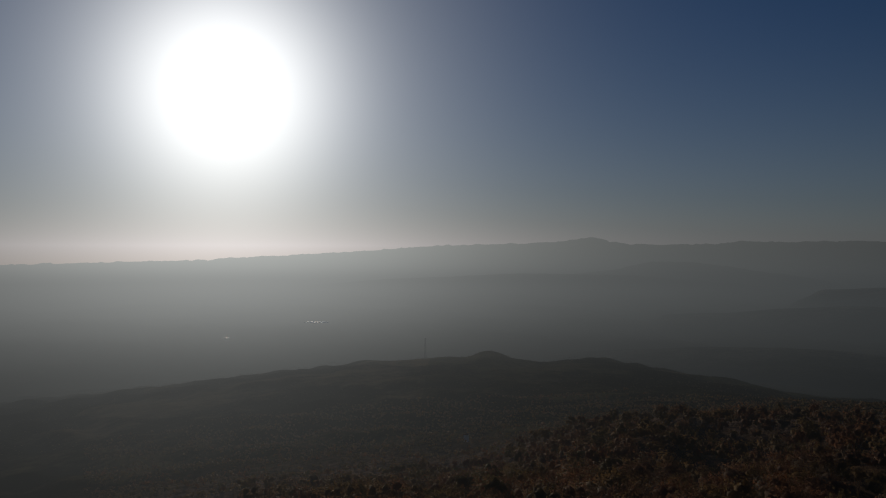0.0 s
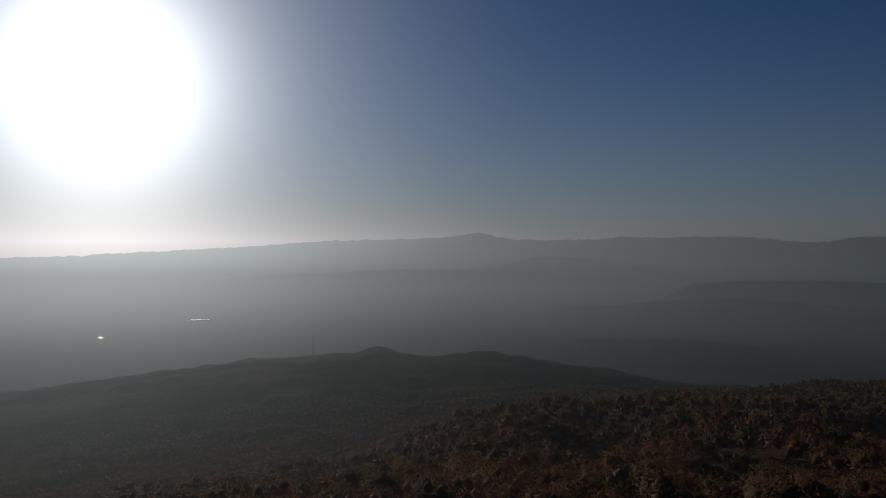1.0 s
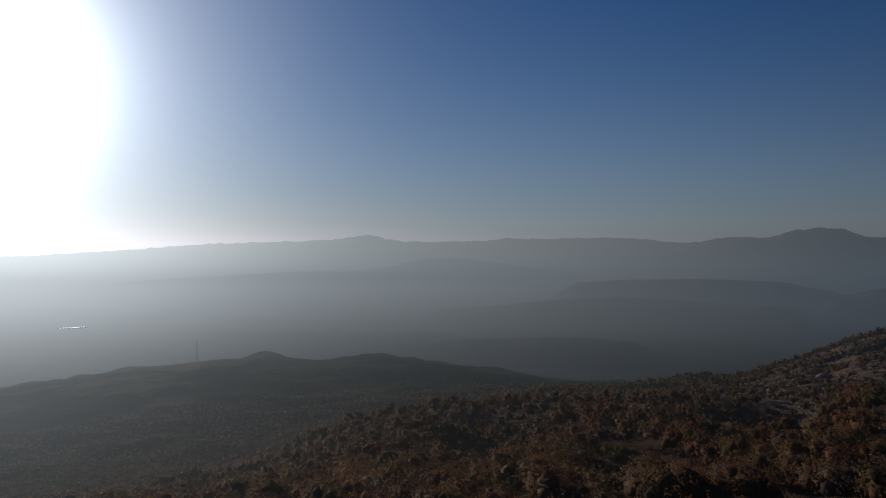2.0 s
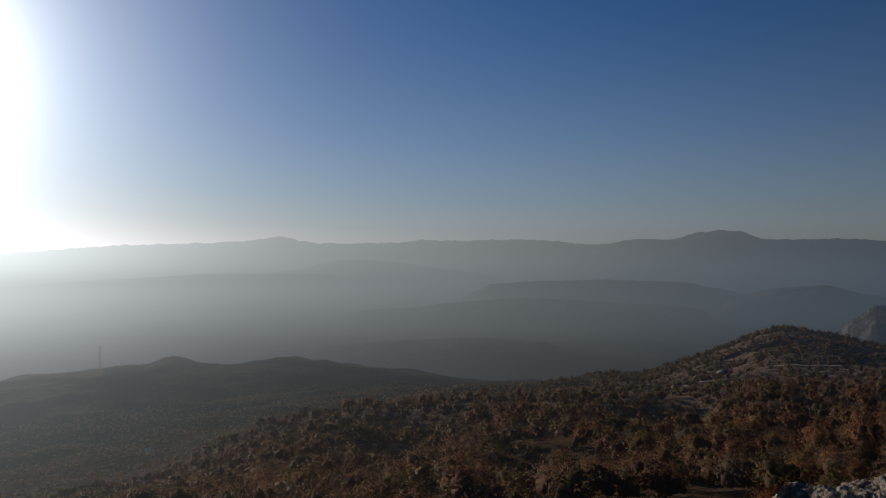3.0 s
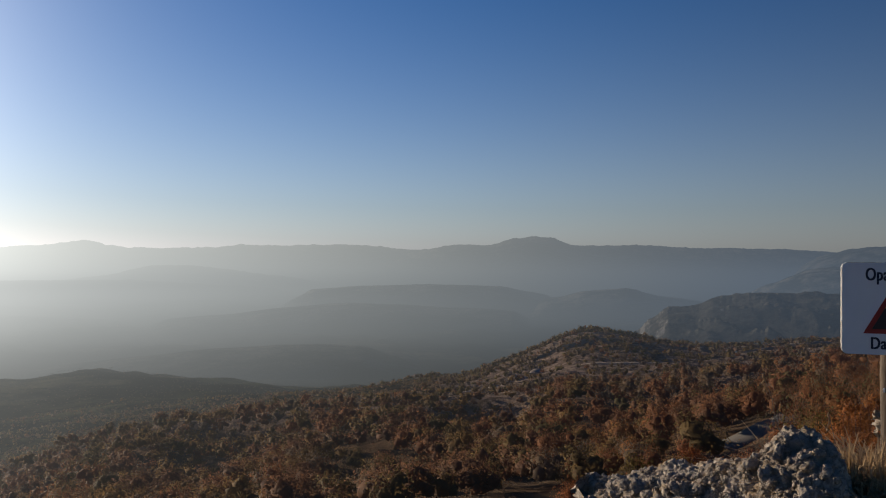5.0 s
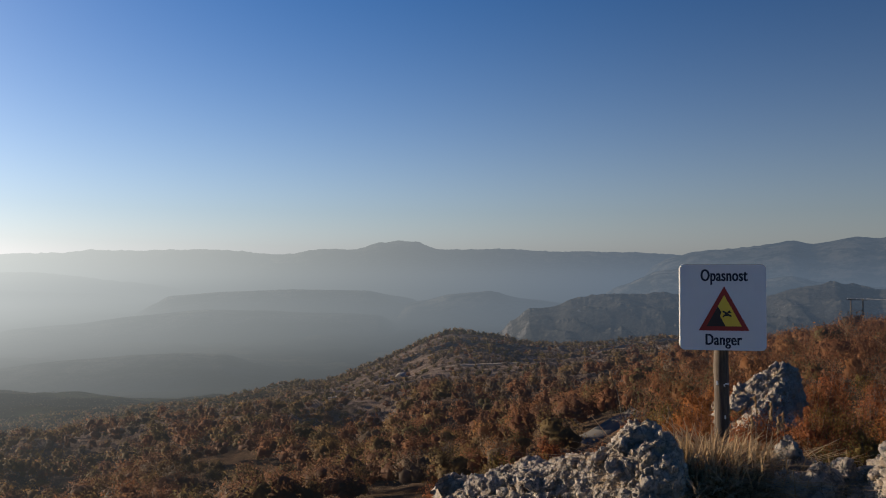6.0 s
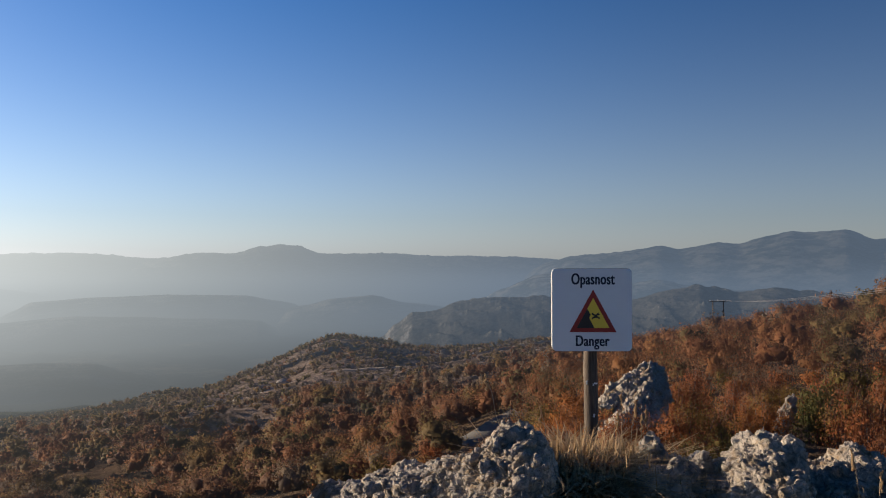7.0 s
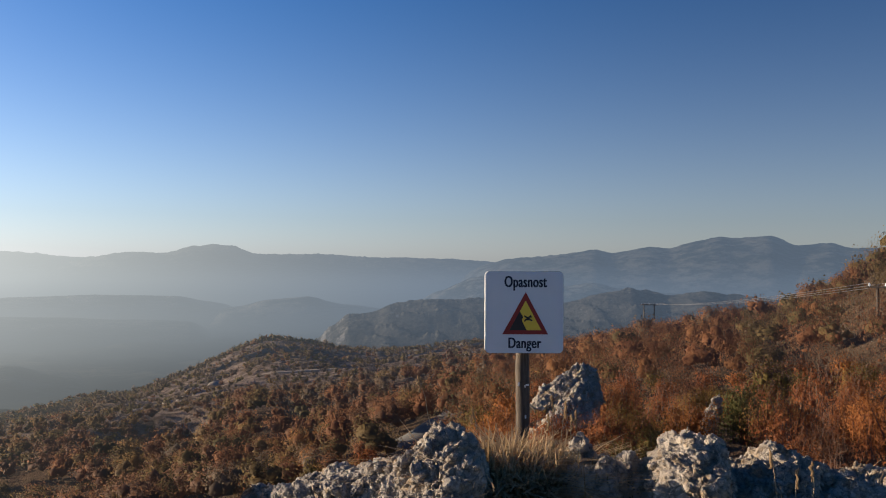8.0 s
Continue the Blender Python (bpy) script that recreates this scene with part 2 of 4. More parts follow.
FALL = {
    -30: (-3.5, -9, -22, -40, -70, -105, -121), 0: (-3.5, -9, -21, -36, -62, -88, -89), 15: (-3.5, -9, -20, -32, -43, -78, -97),
    26: (-3.2, -8.5, -18.5, -29, -41, -69, -116), 36: (-3, -8, -17.5, -28, -40, -60, -116), 45: (-2.5, -7, -16.5, -27, -36, -36, -112),
    54: (-2.0, -6, -13, -22, -31, -36, -105), 63: (-1.6, -4.4, -9.5, -16, -24, -36, -100), 72: (-1.6, -4.2, -7.7, -10.6, -19.5, -52, -100),
    80: (-1.5, -4.0, -7, -6.5, -14, -40, -90), 88: (-1.3, -3.6, -6, 1.5, 2, -20, -60), 110: (0, 0.3, 2, 6, 10, 8, -30), 270: (-1, -3, -8, -15, -25, -45, -90)}
PLAIN = -160.0
COLS = np.array(sorted(FALL))
TABLE = np.array([[0.0, 0.16 * FALL[a][0], *FALL[a], PLAIN] for a in COLS])


def profile(az, r):
    az = (az + 30.0) % 360.0 - 30.0
    cols, table = np.append(COLS, 330), np.vstack([TABLE, TABLE[:1]])
    i = np.clip(np.searchsorted(cols, az, side="right") - 1, 0, len(cols) - 2)
    s = (az - cols[i]) / (cols[i + 1] - cols[i])
    s = s * s * (3 - 2 * s) * 0.5 + s * 0.5
    x = np.interp(np.log(np.maximum(r, 0.3)), np.log(RADII), np.arange(len(RADII)))
    j = np.clip(x.astype(int), 0, len(RADII) - 2)
    u = x - j
    return (table[i, j] * (1 - u) + table[i, j + 1] * u) * (1 - s) + (table[i + 1, j] * (1 - u) + table[i + 1, j + 1] * u) * s


def bump(az, r, az0, r0, daz, dr, h):
    return h * np.exp(-((az - az0) / daz) ** 2 - ((r - r0) / dr) ** 2)


def waves(x, y, size, seed):
    """Smooth wavy relief between -1 and 1 from a few crossed waves."""
    rng = np.random.RandomState(seed)
    out = 0.0
    for k in range(7):
        a, p, f = rng.uniform(0, 6.283), rng.uniform(0, 6.283), rng.uniform(0.7, 1.6) / size
        out = out + np.sin((x * math.cos(a) + y * math.sin(a)) * f * 6.283 + p + 1.3 * np.sin((x * math.sin(a) - y * math.cos(a)) * f * 3.1 + p))
    return out / 4.0


def road_r(az):
    return 86 - (56.0 - np.asarray(az)) * 1.5


def land(x, y):
    """Height of the ground, with the bed of the road cut into the slope."""
    x, y = np.asarray(x, float), np.asarray(y, float)
    r, az = np.hypot(x, y), np.degrees(np.arctan2(x, y))
    z = slope(x, y, r, az)
    bed = slope(x, y, road_r(az), az)
    w = np.clip((5.5 - np.abs(r - road_r(az))) / 3.0, 0, 1) * np.clip((az - 49.5) / 4.0, 0, 1) * np.clip((60 - az) / 1.5, 0, 1)
    return z * (1 - w) + (bed - 0.6) * w


def slope(x, y, r, az):
    z = 0.25 * profile(az, r * 0.88) + 0.5 * profile(az, r) + 0.25 * profile(az, r * 1.13)
    z = z + bump(az, r, 3.7, 700, 1.5, 80, 6.5) + bump(az, r, 11.5, 700, 3.0, 90, 7.0) + bump(az, r, 45.6, 400, 2.2, 60, 1.5)
    z = z + bump(az, r, 55.2, 69, 3.2, 9, -2.6) + bump(az, r, 38.6, 182, 3.4, 34, -8.0) + bump(az, r, 43.5, 165, 3.0, 40, 3.0) + bump(az, r, 54.2, 390, 5.6, 110, -5.0) + bump(az, r, 89.0, 100, 4.5, 40, 2.2) + bump(az, r, 20.0, 150, 3.5, 40, -5.0) + bump(az, r, 30.0, 95, 4.0, 22, -3.0)
    z = z + waves(x, y, 45.0, 1) * np.clip((r - 60) / 150, 0, 1) * 2.0 + waves(x, y, 9.0, 2) * np.clip((r - 8) / 20, 0, 1) * 0.25
    z = z + waves(x, y, 400.0, 3) * np.clip((r - 900) / 500, 0, 1) * 4.0
    return z


def mesh_object(name, verts, faces, mats, parent=None, smooth=True, slots=None, normals=None):
    me = bpy.data.meshes.new(name)
    verts, faces = np.asarray(verts, np.float32), np.asarray(faces, np.int32)
    k = faces.shape[1]
    me.vertices.add(len(verts))
    me.vertices.foreach_set("co", verts.ravel())
    me.loops.add(faces.size)
    me.loops.foreach_set("vertex_index", faces.ravel())
    me.polygons.add(len(faces))
    me.polygons.foreach_set("loop_start", np.arange(0, faces.size, k, dtype=np.int32))
    for m in mats:
        me.materials.append(m)
    if slots is not None:
        me.polygons.foreach_set("material_index", np.asarray(slots, np.int32))
    me.update(calc_edges=True)
    me.polygons.foreach_set("use_smooth", np.full(len(faces), smooth) if isinstance(smooth, bool) else smooth)
    if normals is not None:
        soft = me.attributes.new("custom_normal", "FLOAT_VECTOR", "POINT")
        soft.data.foreach_set("vector", np.asarray(normals, np.float32).ravel())
    ob = new(name, me)
    ob.parent = parent
    return ob


def grid_faces(rows, cols):
    i = np.arange(rows - 1)[:, None] * cols + np.arange(cols - 1)[None, :]
    return np.stack([i, i + 1, i + cols + 1, i + cols], -1).reshape(-1, 4)


def build_ground():
    az = np.concatenate([np.arange(-36, 96, 0.45), np.arange(96, 324.1, 4.0)])
    az[-1] = 324.0
    r = np.concatenate([[0.02], np.geomspace(0.6, 4960, 210)])
    A, R = np.meshgrid(az, r)
    X, Y = R * np.sin(np.radians(A)), R * np.cos(np.radians(A))
    V = np.stack([X, Y, land(X, Y)], -1).reshape(-1, 3)
    F = grid_faces(len(r), len(az))[:, ::-1]
    ob = mesh_object("ground", V, F, [LAND])
    tagged(ob, "dry scrub-covered hillside falling to a wide hazy valley plain", "ground", kind="structure")


build_ground()


def ridge(name, label, r, front, back, crest, rough, mat, wave=260.0, relief=1.0, taper=2.2, seed=0, steep=1.0, step=0.12, skew=0.0, crag=0.06, k=30):
    """A range of hills: crest gives bearings and heights above the horizon in degrees, r its distance."""
    pts = np.array(crest, float).reshape(-1, 2)
    az = np.arange(pts[0, 0], pts[-1, 0] + 1e-6, step)
    i = np.clip(np.searchsorted(pts[:, 0], az, side="right") - 1, 0, len(pts) - 2)
    s = (az - pts[i, 0]) / (pts[i + 1, 0] - pts[i, 0])
    s = 0.5 * s + 0.5 * s * s * (3 - 2 * s)
    el = pts[i, 1] * (1 - s) + pts[i + 1, 1] * s
    el = np.convolve(np.pad(el, 2, mode="edge"), np.ones(5) / 5, mode="valid")
    jag = r * radians(1) * rough * np.array([noise.fractal((a * 1.7, seed * 7.7, 0.3), 0.7, 2.2, 4) for a in az])
    top = EYE + r * np.tan(np.radians(el))
    ends = np.clip(np.minimum(az - az[0], az[-1] - az) / taper, 0, 1)
    ends = ends * ends * (3 - 2 * ends)
    top = PLAIN - 6 + (np.maximum(top, PLAIN - 3) - PLAIN + 6) * ends
    jag = np.where(top > PLAIN + 5, jag, 0.0)
    rows = []
    for j in range(k + 12):
        t = j / k if j <= k else 1 - (j - k) / 11
        d = r - front * (1 - t) if j <= k else r + back * (1 - t)
        rise = (t ** 1.25 * (1 - steep) + (1 - (1 - t) ** 2.1) * steep) if j <= k else t * t * (3 - 2 * t)
        z = (PLAIN - 8) + (top - PLAIN + 8) * rise
        u, v = np.radians(az) * d / wave, d / wave
        rise_at = z / wave * 2.0
        cut = np.array([noise.ridged_multi_fractal((a + skew * t, v * 0.8 + seed * 3.1, c), 1.0, 2.1, 4, 1.0, 2.0) for a, c in zip(u, rise_at)]) - 1.1
        z = z + cut * (top - PLAIN) * 0.15 * relief * t * (1 - t) * 2.4
        z = z + jag * t ** 14
        dd = d + cut * front * crag * (1 - t) * t * 2
        rad = np.radians(az)
        rows.append(np.stack([dd * np.sin(rad), dd * np.cos(rad), z], -1))
    V = np.array(rows)
    ob = mesh_object(name, V.reshape(-1, 3), grid_faces(V.shape[0], V.shape[1])[:, ::-1], [mat])
    return tagged(ob, label, "mountains", kind="structure")


ridge("backdrop_far_range", "pale blue distant mountain range dissolving in haze", 4700, 700, 200,
      [-36, -1.4, -16.4, -1.0, -11.5, -0.68, -6.3, -0.43, -0.7, 0, 5.2, 0.15, 8.4, 0.3, 10.7, 0.6, 12.9, 0.18, 15.5, 0.1, 18.5, 0.13, 20.7, 0.38,
       23, 0.28, 25.2, 0.35, 29, 0.33, 33, 0, 40, -0.1, 60, -0.3, 66, -0.6], 0.11, MOUNTAIN, seed=1, step=0.2)
ridge("backdrop_domed_mountain", "rounded blue-grey mountain on a long hazy ridge", 4450, 600, 240,
      [29, -1.2, 31, -0.6, 33.5, -0.05, 35.8, 0.35, 38, 0.28, 39.9, 0.8, 41.5, 0.97, 42.7, 0.76, 44.3, 0.28, 48.3, 0.32, 53, 0.12, 57.8, 0.06, 60.5, -0.1, 63, -0.7, 67, -1.6],
      0.06, MOUNTAIN, relief=2.2, skew=0.8, seed=2)
ridge("backdrop_high_mountains", "bluish bare mountains with several peaks", 3600, 900, 500,
      [57, -2.4, 60.3, -0.4, 62.2, 0.1, 64.5, 0.27, 66.2, 0.45, 68.1, 0.72, 69.2, 0.43, 71.9, 0.93, 73.2, 0.8, 74.9, 1.28, 76.4, 1.5, 77.5, 1.4, 79.7, 1.66,
       81.3, 1.0, 83.3, 1.1, 84.3, 0.85, 90, 0.7, 98, 1.0], 0.09, MOUNTAIN, wave=520.0, relief=2.2, skew=0.6, seed=3, crag=0.2, k=44)
ridge("backdrop_low_ridge", "low hazy ridge rising from the plain", 3500, 350, 300,
      [6, -2.4, 11.6, -1.74, 15, -1.05, 17.5, -1.05, 19.5, -1.3, 22.7, -1.75, 28, -2.5], 0.05, MOUNTAIN, seed=4)
ridge("backdrop_low_ridge", "faint long ridge in the haze of the plain", 3100, 250, 300,
      [-12, -2.95, -2, -2.3, 6, -1.95, 13, -2.0, 20, -2.45, 25, -2.9], 0.04, MOUNTAIN, seed=5)
ridge("backdrop_table_hill", "flat-topped wooded table hill in haze", 2200, 300, 400,
      [22.5, -3.8, 24.6, -3.35, 25.6, -2.78, 29.4, -2.57, 33.8, -2.46, 39, -2.6, 41.1, -3.0, 44.5, -3.7], 0.03, MOUNTAIN, seed=6)
ridge("backdrop_table_hill", "long low wooded hill in haze", 1800, 260, 300,
      [14, -4.8, 19.5, -4.55, 23.3, -4.1, 27.9, -3.8, 31.8, -3.92, 35.8, -4.15, 42, -4.45], 0.03, MOUNTAIN, seed=7)
ridge("backdrop_table_hill", "small flat-topped hill on the hazy plain", 2050, 220, 300,
      [40, -3.8, 43.1, -3.35, 45.1, -2.87, 47.9, -2.66, 50.2, -3.2, 55, -3.8], 0.03, MOUNTAIN, seed=8)
ridge("backdrop_valley_hill", "dark wooded hill low in the valley", 1150, 190, 240,
      [5, -8.2, 14.5, -7.25, 19.7, -6.87, 26, -6.72, 29.1, -6.96, 31, -7.5, 35, -8.3], 0.03, MOUNTAIN, wave=120.0, seed=9)
ridge("backdrop_shoulder_ridge", "blue-grey mountain spur with a blunt summit", 2300, 420, 300,
      [54, -4.0, 57.2, -2.21, 59.7, -1.2, 61, -1.06, 66.1, -1.8, 68, -1.55, 70, -1.94, 73, -2.2, 80, -2.4, 90, -2.2], 0.05, MOUNTAIN, wave=200.0, relief=1.8, seed=10)
ridge("backdrop_rocky_massif", "grey limestone massif with bare cliffs and scrub", 1060, 280, 320,
      [43.4, -8.9, 46.4, -7.6, 48.5, -5.85, 49.6, -4.66, 50.7, -3.9, 52.4, -3.77, 53.6, -3.24, 56.4, -2.83, 60.1, -2.8, 66.1, -2.96, 69.2, -2.14, 70.8, -2.02, 73, -2.47,
       75.6, -1.99, 77.4, -2.29, 82, -2.6, 92, -2.5], 0.05, MASSIF, skew=-1.3, wave=95.0, relief=2.8, taper=2.6, seed=11, steep=0.35, step=0.05, crag=0.3, k=54)


# ---- parts ----
def part(name, bm, mat, parent, label="", smooth=False):
    me = bpy.data.meshes.new(name)
    bm.to_mesh(me)
    bm.free()
    for m in (mat if isinstance(mat, list) else [mat]):
        me.materials.append(m)
    if smooth:
        me.polygons.foreach_set("use_smooth", np.full(len(me.polygons), True))
    ob = new(name, me)
    ob.parent = parent
    return tagged(ob, label)


def tube(bm, pts, radii, sides=6):
    """A bent tapering tube through pts."""
    rings = []
    for i, p in enumerate(pts):
        a, b = pts[max(i - 1, 0)], pts[min(i + 1, len(pts) - 1)]
        d = (Vector(b) - Vector(a)).normalized()
        u = d.cross(Vector((1, 0, 0)) if abs(d.x) < 0.8 else Vector((0, 1, 0))).normalized()
        w = d.cross(u)
        rings.append([bm.verts.new(Vector(p) + (u * math.cos(6.2832 * k / sides) + w * math.sin(6.2832 * k / sides)) * radii[i]) for k in range(sides)])
    for one, two in zip(rings, rings[1:]):
        for k in range(sides):
            bm.faces.new((one[k], one[(k + 1) % sides], two[(k + 1) % sides], two[k]))
    bm.faces.new(rings[0][::-1])
    bm.faces.new(rings[-1])


def box(bm, size, at=(0, 0, 0), bevel=0.0):
    made = bmesh.ops.create_cube(bm, size=1.0, matrix=Matrix.Translation(at) @ Matrix.Diagonal((*size, 1)))
    if bevel:
        edges = list({e for v in made["verts"] for e in v.link_edges})
        bmesh.ops.bevel(bm, geom=edges, offset=bevel, segments=2, profile=0.5, affect="EDGES")


# ---- bushes ----
def leaf_cloud(rng, n, size, lobes, outward=0.6, loose=0.25, upright=0.0, under=-0.35):
    """n small four-cornered leaves on and in the given lobes (x, y, z, radius, squash); verts and faces."""
    lobes = np.asarray(lobes)
    w = lobes[:, 3] ** 2
    pick = rng.choice(len(lobes), n, p=w / w.sum())
    L = lobes[pick]
    d = rng.normal(size=(n, 3))
    d /= np.linalg.norm(d, axis=1)[:, None]
    d[:, 2] = np.where(d[:, 2] < under, -d[:, 2], d[:, 2])
    reach = L[:, 3] * (1.05 - 0.5 * rng.rand(n) ** 2) * (1 + loose * np.clip(rng.normal(size=n), -1.6, 1.6))
    c = L[:, :3] + d * reach[:, None] * np.stack([np.ones(n), np.ones(n), L[:, 4]], -1)
    whole = c - lobes[0, :3] * np.array([1, 1, 0.7])
    whole /= np.linalg.norm(whole, axis=1)[:, None] + 1e-6
    nor = (d * 0.4 + whole * 0.6) * outward + rng.normal(size=(n, 3)) * (1 - outward)
    nor /= np.linalg.norm(nor, axis=1)[:, None]
    t = np.cross(nor, rng.normal(size=(n, 3)))
    t /= np.linalg.norm(t, axis=1)[:, None]
    t = t * (1 - upright) + np.array([0, 0, 1.0]) * upright
    t /= np.linalg.norm(t, axis=1)[:, None]
    b = np.cross(nor, t)
    s = size * rng.uniform(0.6, 1.5, n)[:, None]
    wide = rng.uniform(0.45, 0.8, n)[:, None] * (1 - 0.75 * upright)
    V = np.stack([c - t * s, c - b * s * wide + nor * s * 0.15, c + t * s, c + b * s * wide + nor * s * 0.15], 1).reshape(-1, 3)
    return V, np.arange(4 * n).reshape(-1, 4)


def round_normals(v, lobes, share=0.55):
    """Normals of the whole crown and its heads, so that sprays of leaves shade as one rounded mass."""
    lobes = np.asarray(lobes)
    whole = v - np.array([0, 0, lobes[:, 2].mean() * 0.75])
    gap = v[:, None, :] - lobes[None, :, :3]
    near = np.argmin(np.linalg.norm(gap, axis=2) / lobes[None, :, 3], axis=1)
    head = gap[np.arange(len(v)), near]
    whole /= np.linalg.norm(whole, axis=1)[:, None] + 1e-6
    head = head / (np.linalg.norm(head, axis=1)[:, None] + 1e-6)
    out = whole * share + head * (1 - share) + np.array([0, 0, 0.12])
    return out / (np.linalg.norm(out, axis=1)[:, None] + 1e-6)


def bush_lobes(rng, h, w, n):
    out = []
    for k in range(n):
        a, q = rng.uniform(0, 6.283), rng.uniform(0, 1) ** 0.6
        z = h * rng.uniform(0.18, 0.82)
        rr = w * 0.5 * q * (1.1 - 0.55 * z / h)
        out.append((rr * math.cos(a), rr * math.sin(a), z, w * rng.uniform(0.16, 0.28), rng.uniform(0.8, 1.15)))
    out.append((0, 0, h * 0.55, w * 0.30, 1.0))
    return out


def crown_lobes(rng, h, w, n):
    """A rounded, lumpy crown: one broad middle and smaller heads round its upper half."""
    out = [(0, 0, h * 0.5, w * 0.36, min(1.2, h / w))]
    for k in range(n):
        a, up = rng.uniform(0, 6.283), rng.uniform(0.0, 0.95)
        flat = math.sqrt(1 - up * up) * w * rng.uniform(0.22, 0.34)
        out.append((flat * math.cos(a), flat * math.sin(a), h * (0.42 + 0.36 * up), w * rng.uniform(0.20, 0.30), rng.uniform(0.8, 1.1)))
    return out


def ico():
    bm = bmesh.new()
    bmesh.ops.create_icosphere(bm, subdivisions=1, radius=1.0)
    v, f = np.array([p.co[:] for p in bm.verts]), np.array([[q.index for q in p.verts] for p in bm.faces])
    bm.free()
    return v, f


ICO = ico()


def lumps(rng, lobes, share):
    """The dense leafy inside of a crown: uneven lumps under its outer leaves."""
    V, F, base = [], [], 0
    for l in lobes:
        v = ICO[0] * (1 + 0.16 * rng.normal(size=(len(ICO[0]), 1)).clip(-1.5, 1.5))
        V.append(v * l[3] * share * np.array([1, 1, l[4]]) + np.array(l[:3]))
        F.append(ICO[1] + base)
        base += len(v)
    return np.concatenate(V), np.concatenate(F)


def halves(F):
    """Four-cornered faces as triangles."""
    return F[:, [0, 1, 2, 0, 2, 3]].reshape(-1, 3)


def make_bush(seed, tone, h, w, leaves, size, label, twiggy=False):
    rng = np.random.RandomState(seed)
    thing = tagged(new("bush"), label, "bush", "bushes on the slope")
    lobes = bush_lobes(rng, h, w, 13) if twiggy else crown_lobes(rng, h, w, 10)
    bm = bmesh.new()
    for k, l in enumerate(lobes):
        foot = Vector((rng.normal() * 0.12, rng.normal() * 0.12, -0.3))
        end = Vector(l[:3]) + Vector((rng.normal() * 0.1, rng.normal() * 0.1, l[3] * 0.7))
        mid = foot.lerp(end, 0.5) + Vector((rng.normal() * 0.12, rng.normal() * 0.12, 0.12))
        tube(bm, [foot, mid, end], [0.045, 0.03, 0.008], 3)
    for k in range(70 if twiggy else 24):
        l = lobes[rng.randint(len(lobes))]
        a = Vector(l[:3]) + Vector(rng.normal(size=3)) * l[3] * 0.4
        e = a + Vector((rng.normal() * 0.16, rng.normal() * 0.16, rng.uniform(0.35, 0.95) * h * 0.36))
        tube(bm, [a - Vector((0, 0, 0.4)), a, e], [0.008, 0.006, 0.002], 3)
    part("branchwork", bm, BARK, thing, "thin grey-brown branches")
    V, F = leaf_cloud(rng, leaves, size, lobes, 0.5, 0.28, 0.8 if twiggy else 0.5, -0.85)
    W2, G2 = leaf_cloud(rng, leaves // 5, size * 1.5, [(l[0], l[1], l[2], l[3] * 0.8, l[4]) for l in lobes], 0.6, 0.1, 0.45, -0.85)
    C, D = lumps(rng, lobes, 0.15 if twiggy else 0.24)
    F = np.concatenate([halves(F), halves(G2) + len(V), D + len(V) + len(W2)])
    V = np.concatenate([V, W2, C])
    mesh_object("foliage", V, F, [LEAF[tone]], thing, normals=round_normals(V, lobes, 0.3) * 0.75 + np.random.RandomState(seed).normal(size=V.shape) * 0.12)
    return thing


RUST = "rust-red autumn oak bush on the slope"
SORTS = (("rust", 2.3, 2.4, RUST, False), ("orange", 2.6, 2.5, "orange-brown autumn oak bush on the slope", False),
         ("rust", 2.8, 2.2, "half-bare reddish bush with upright twigs", True), ("ochre", 2.4, 2.6, "yellow-ochre autumn bush on the slope", False),
         ("green", 2.2, 2.0, "dark green bush among the autumn scrub", False), ("brown", 2.0, 2.3, "brown withered bush on the slope", True),
         ("olive", 2.5, 2.6, "olive-green bush among the autumn scrub", False))
# each sort twice: with fine leaves for the nearest, with fewer and larger ones further down
KINDS = [make_bush(1 + k, tone, h, w, 3400, 0.034, label, twiggy) for k, (tone, h, w, label, twiggy) in enumerate(SORTS)]
KINDS += [make_bush(11 + k, tone, h, w, 1000, 0.058, label, twiggy) for k, (tone, h, w, label, twiggy) in enumerate(SORTS)]


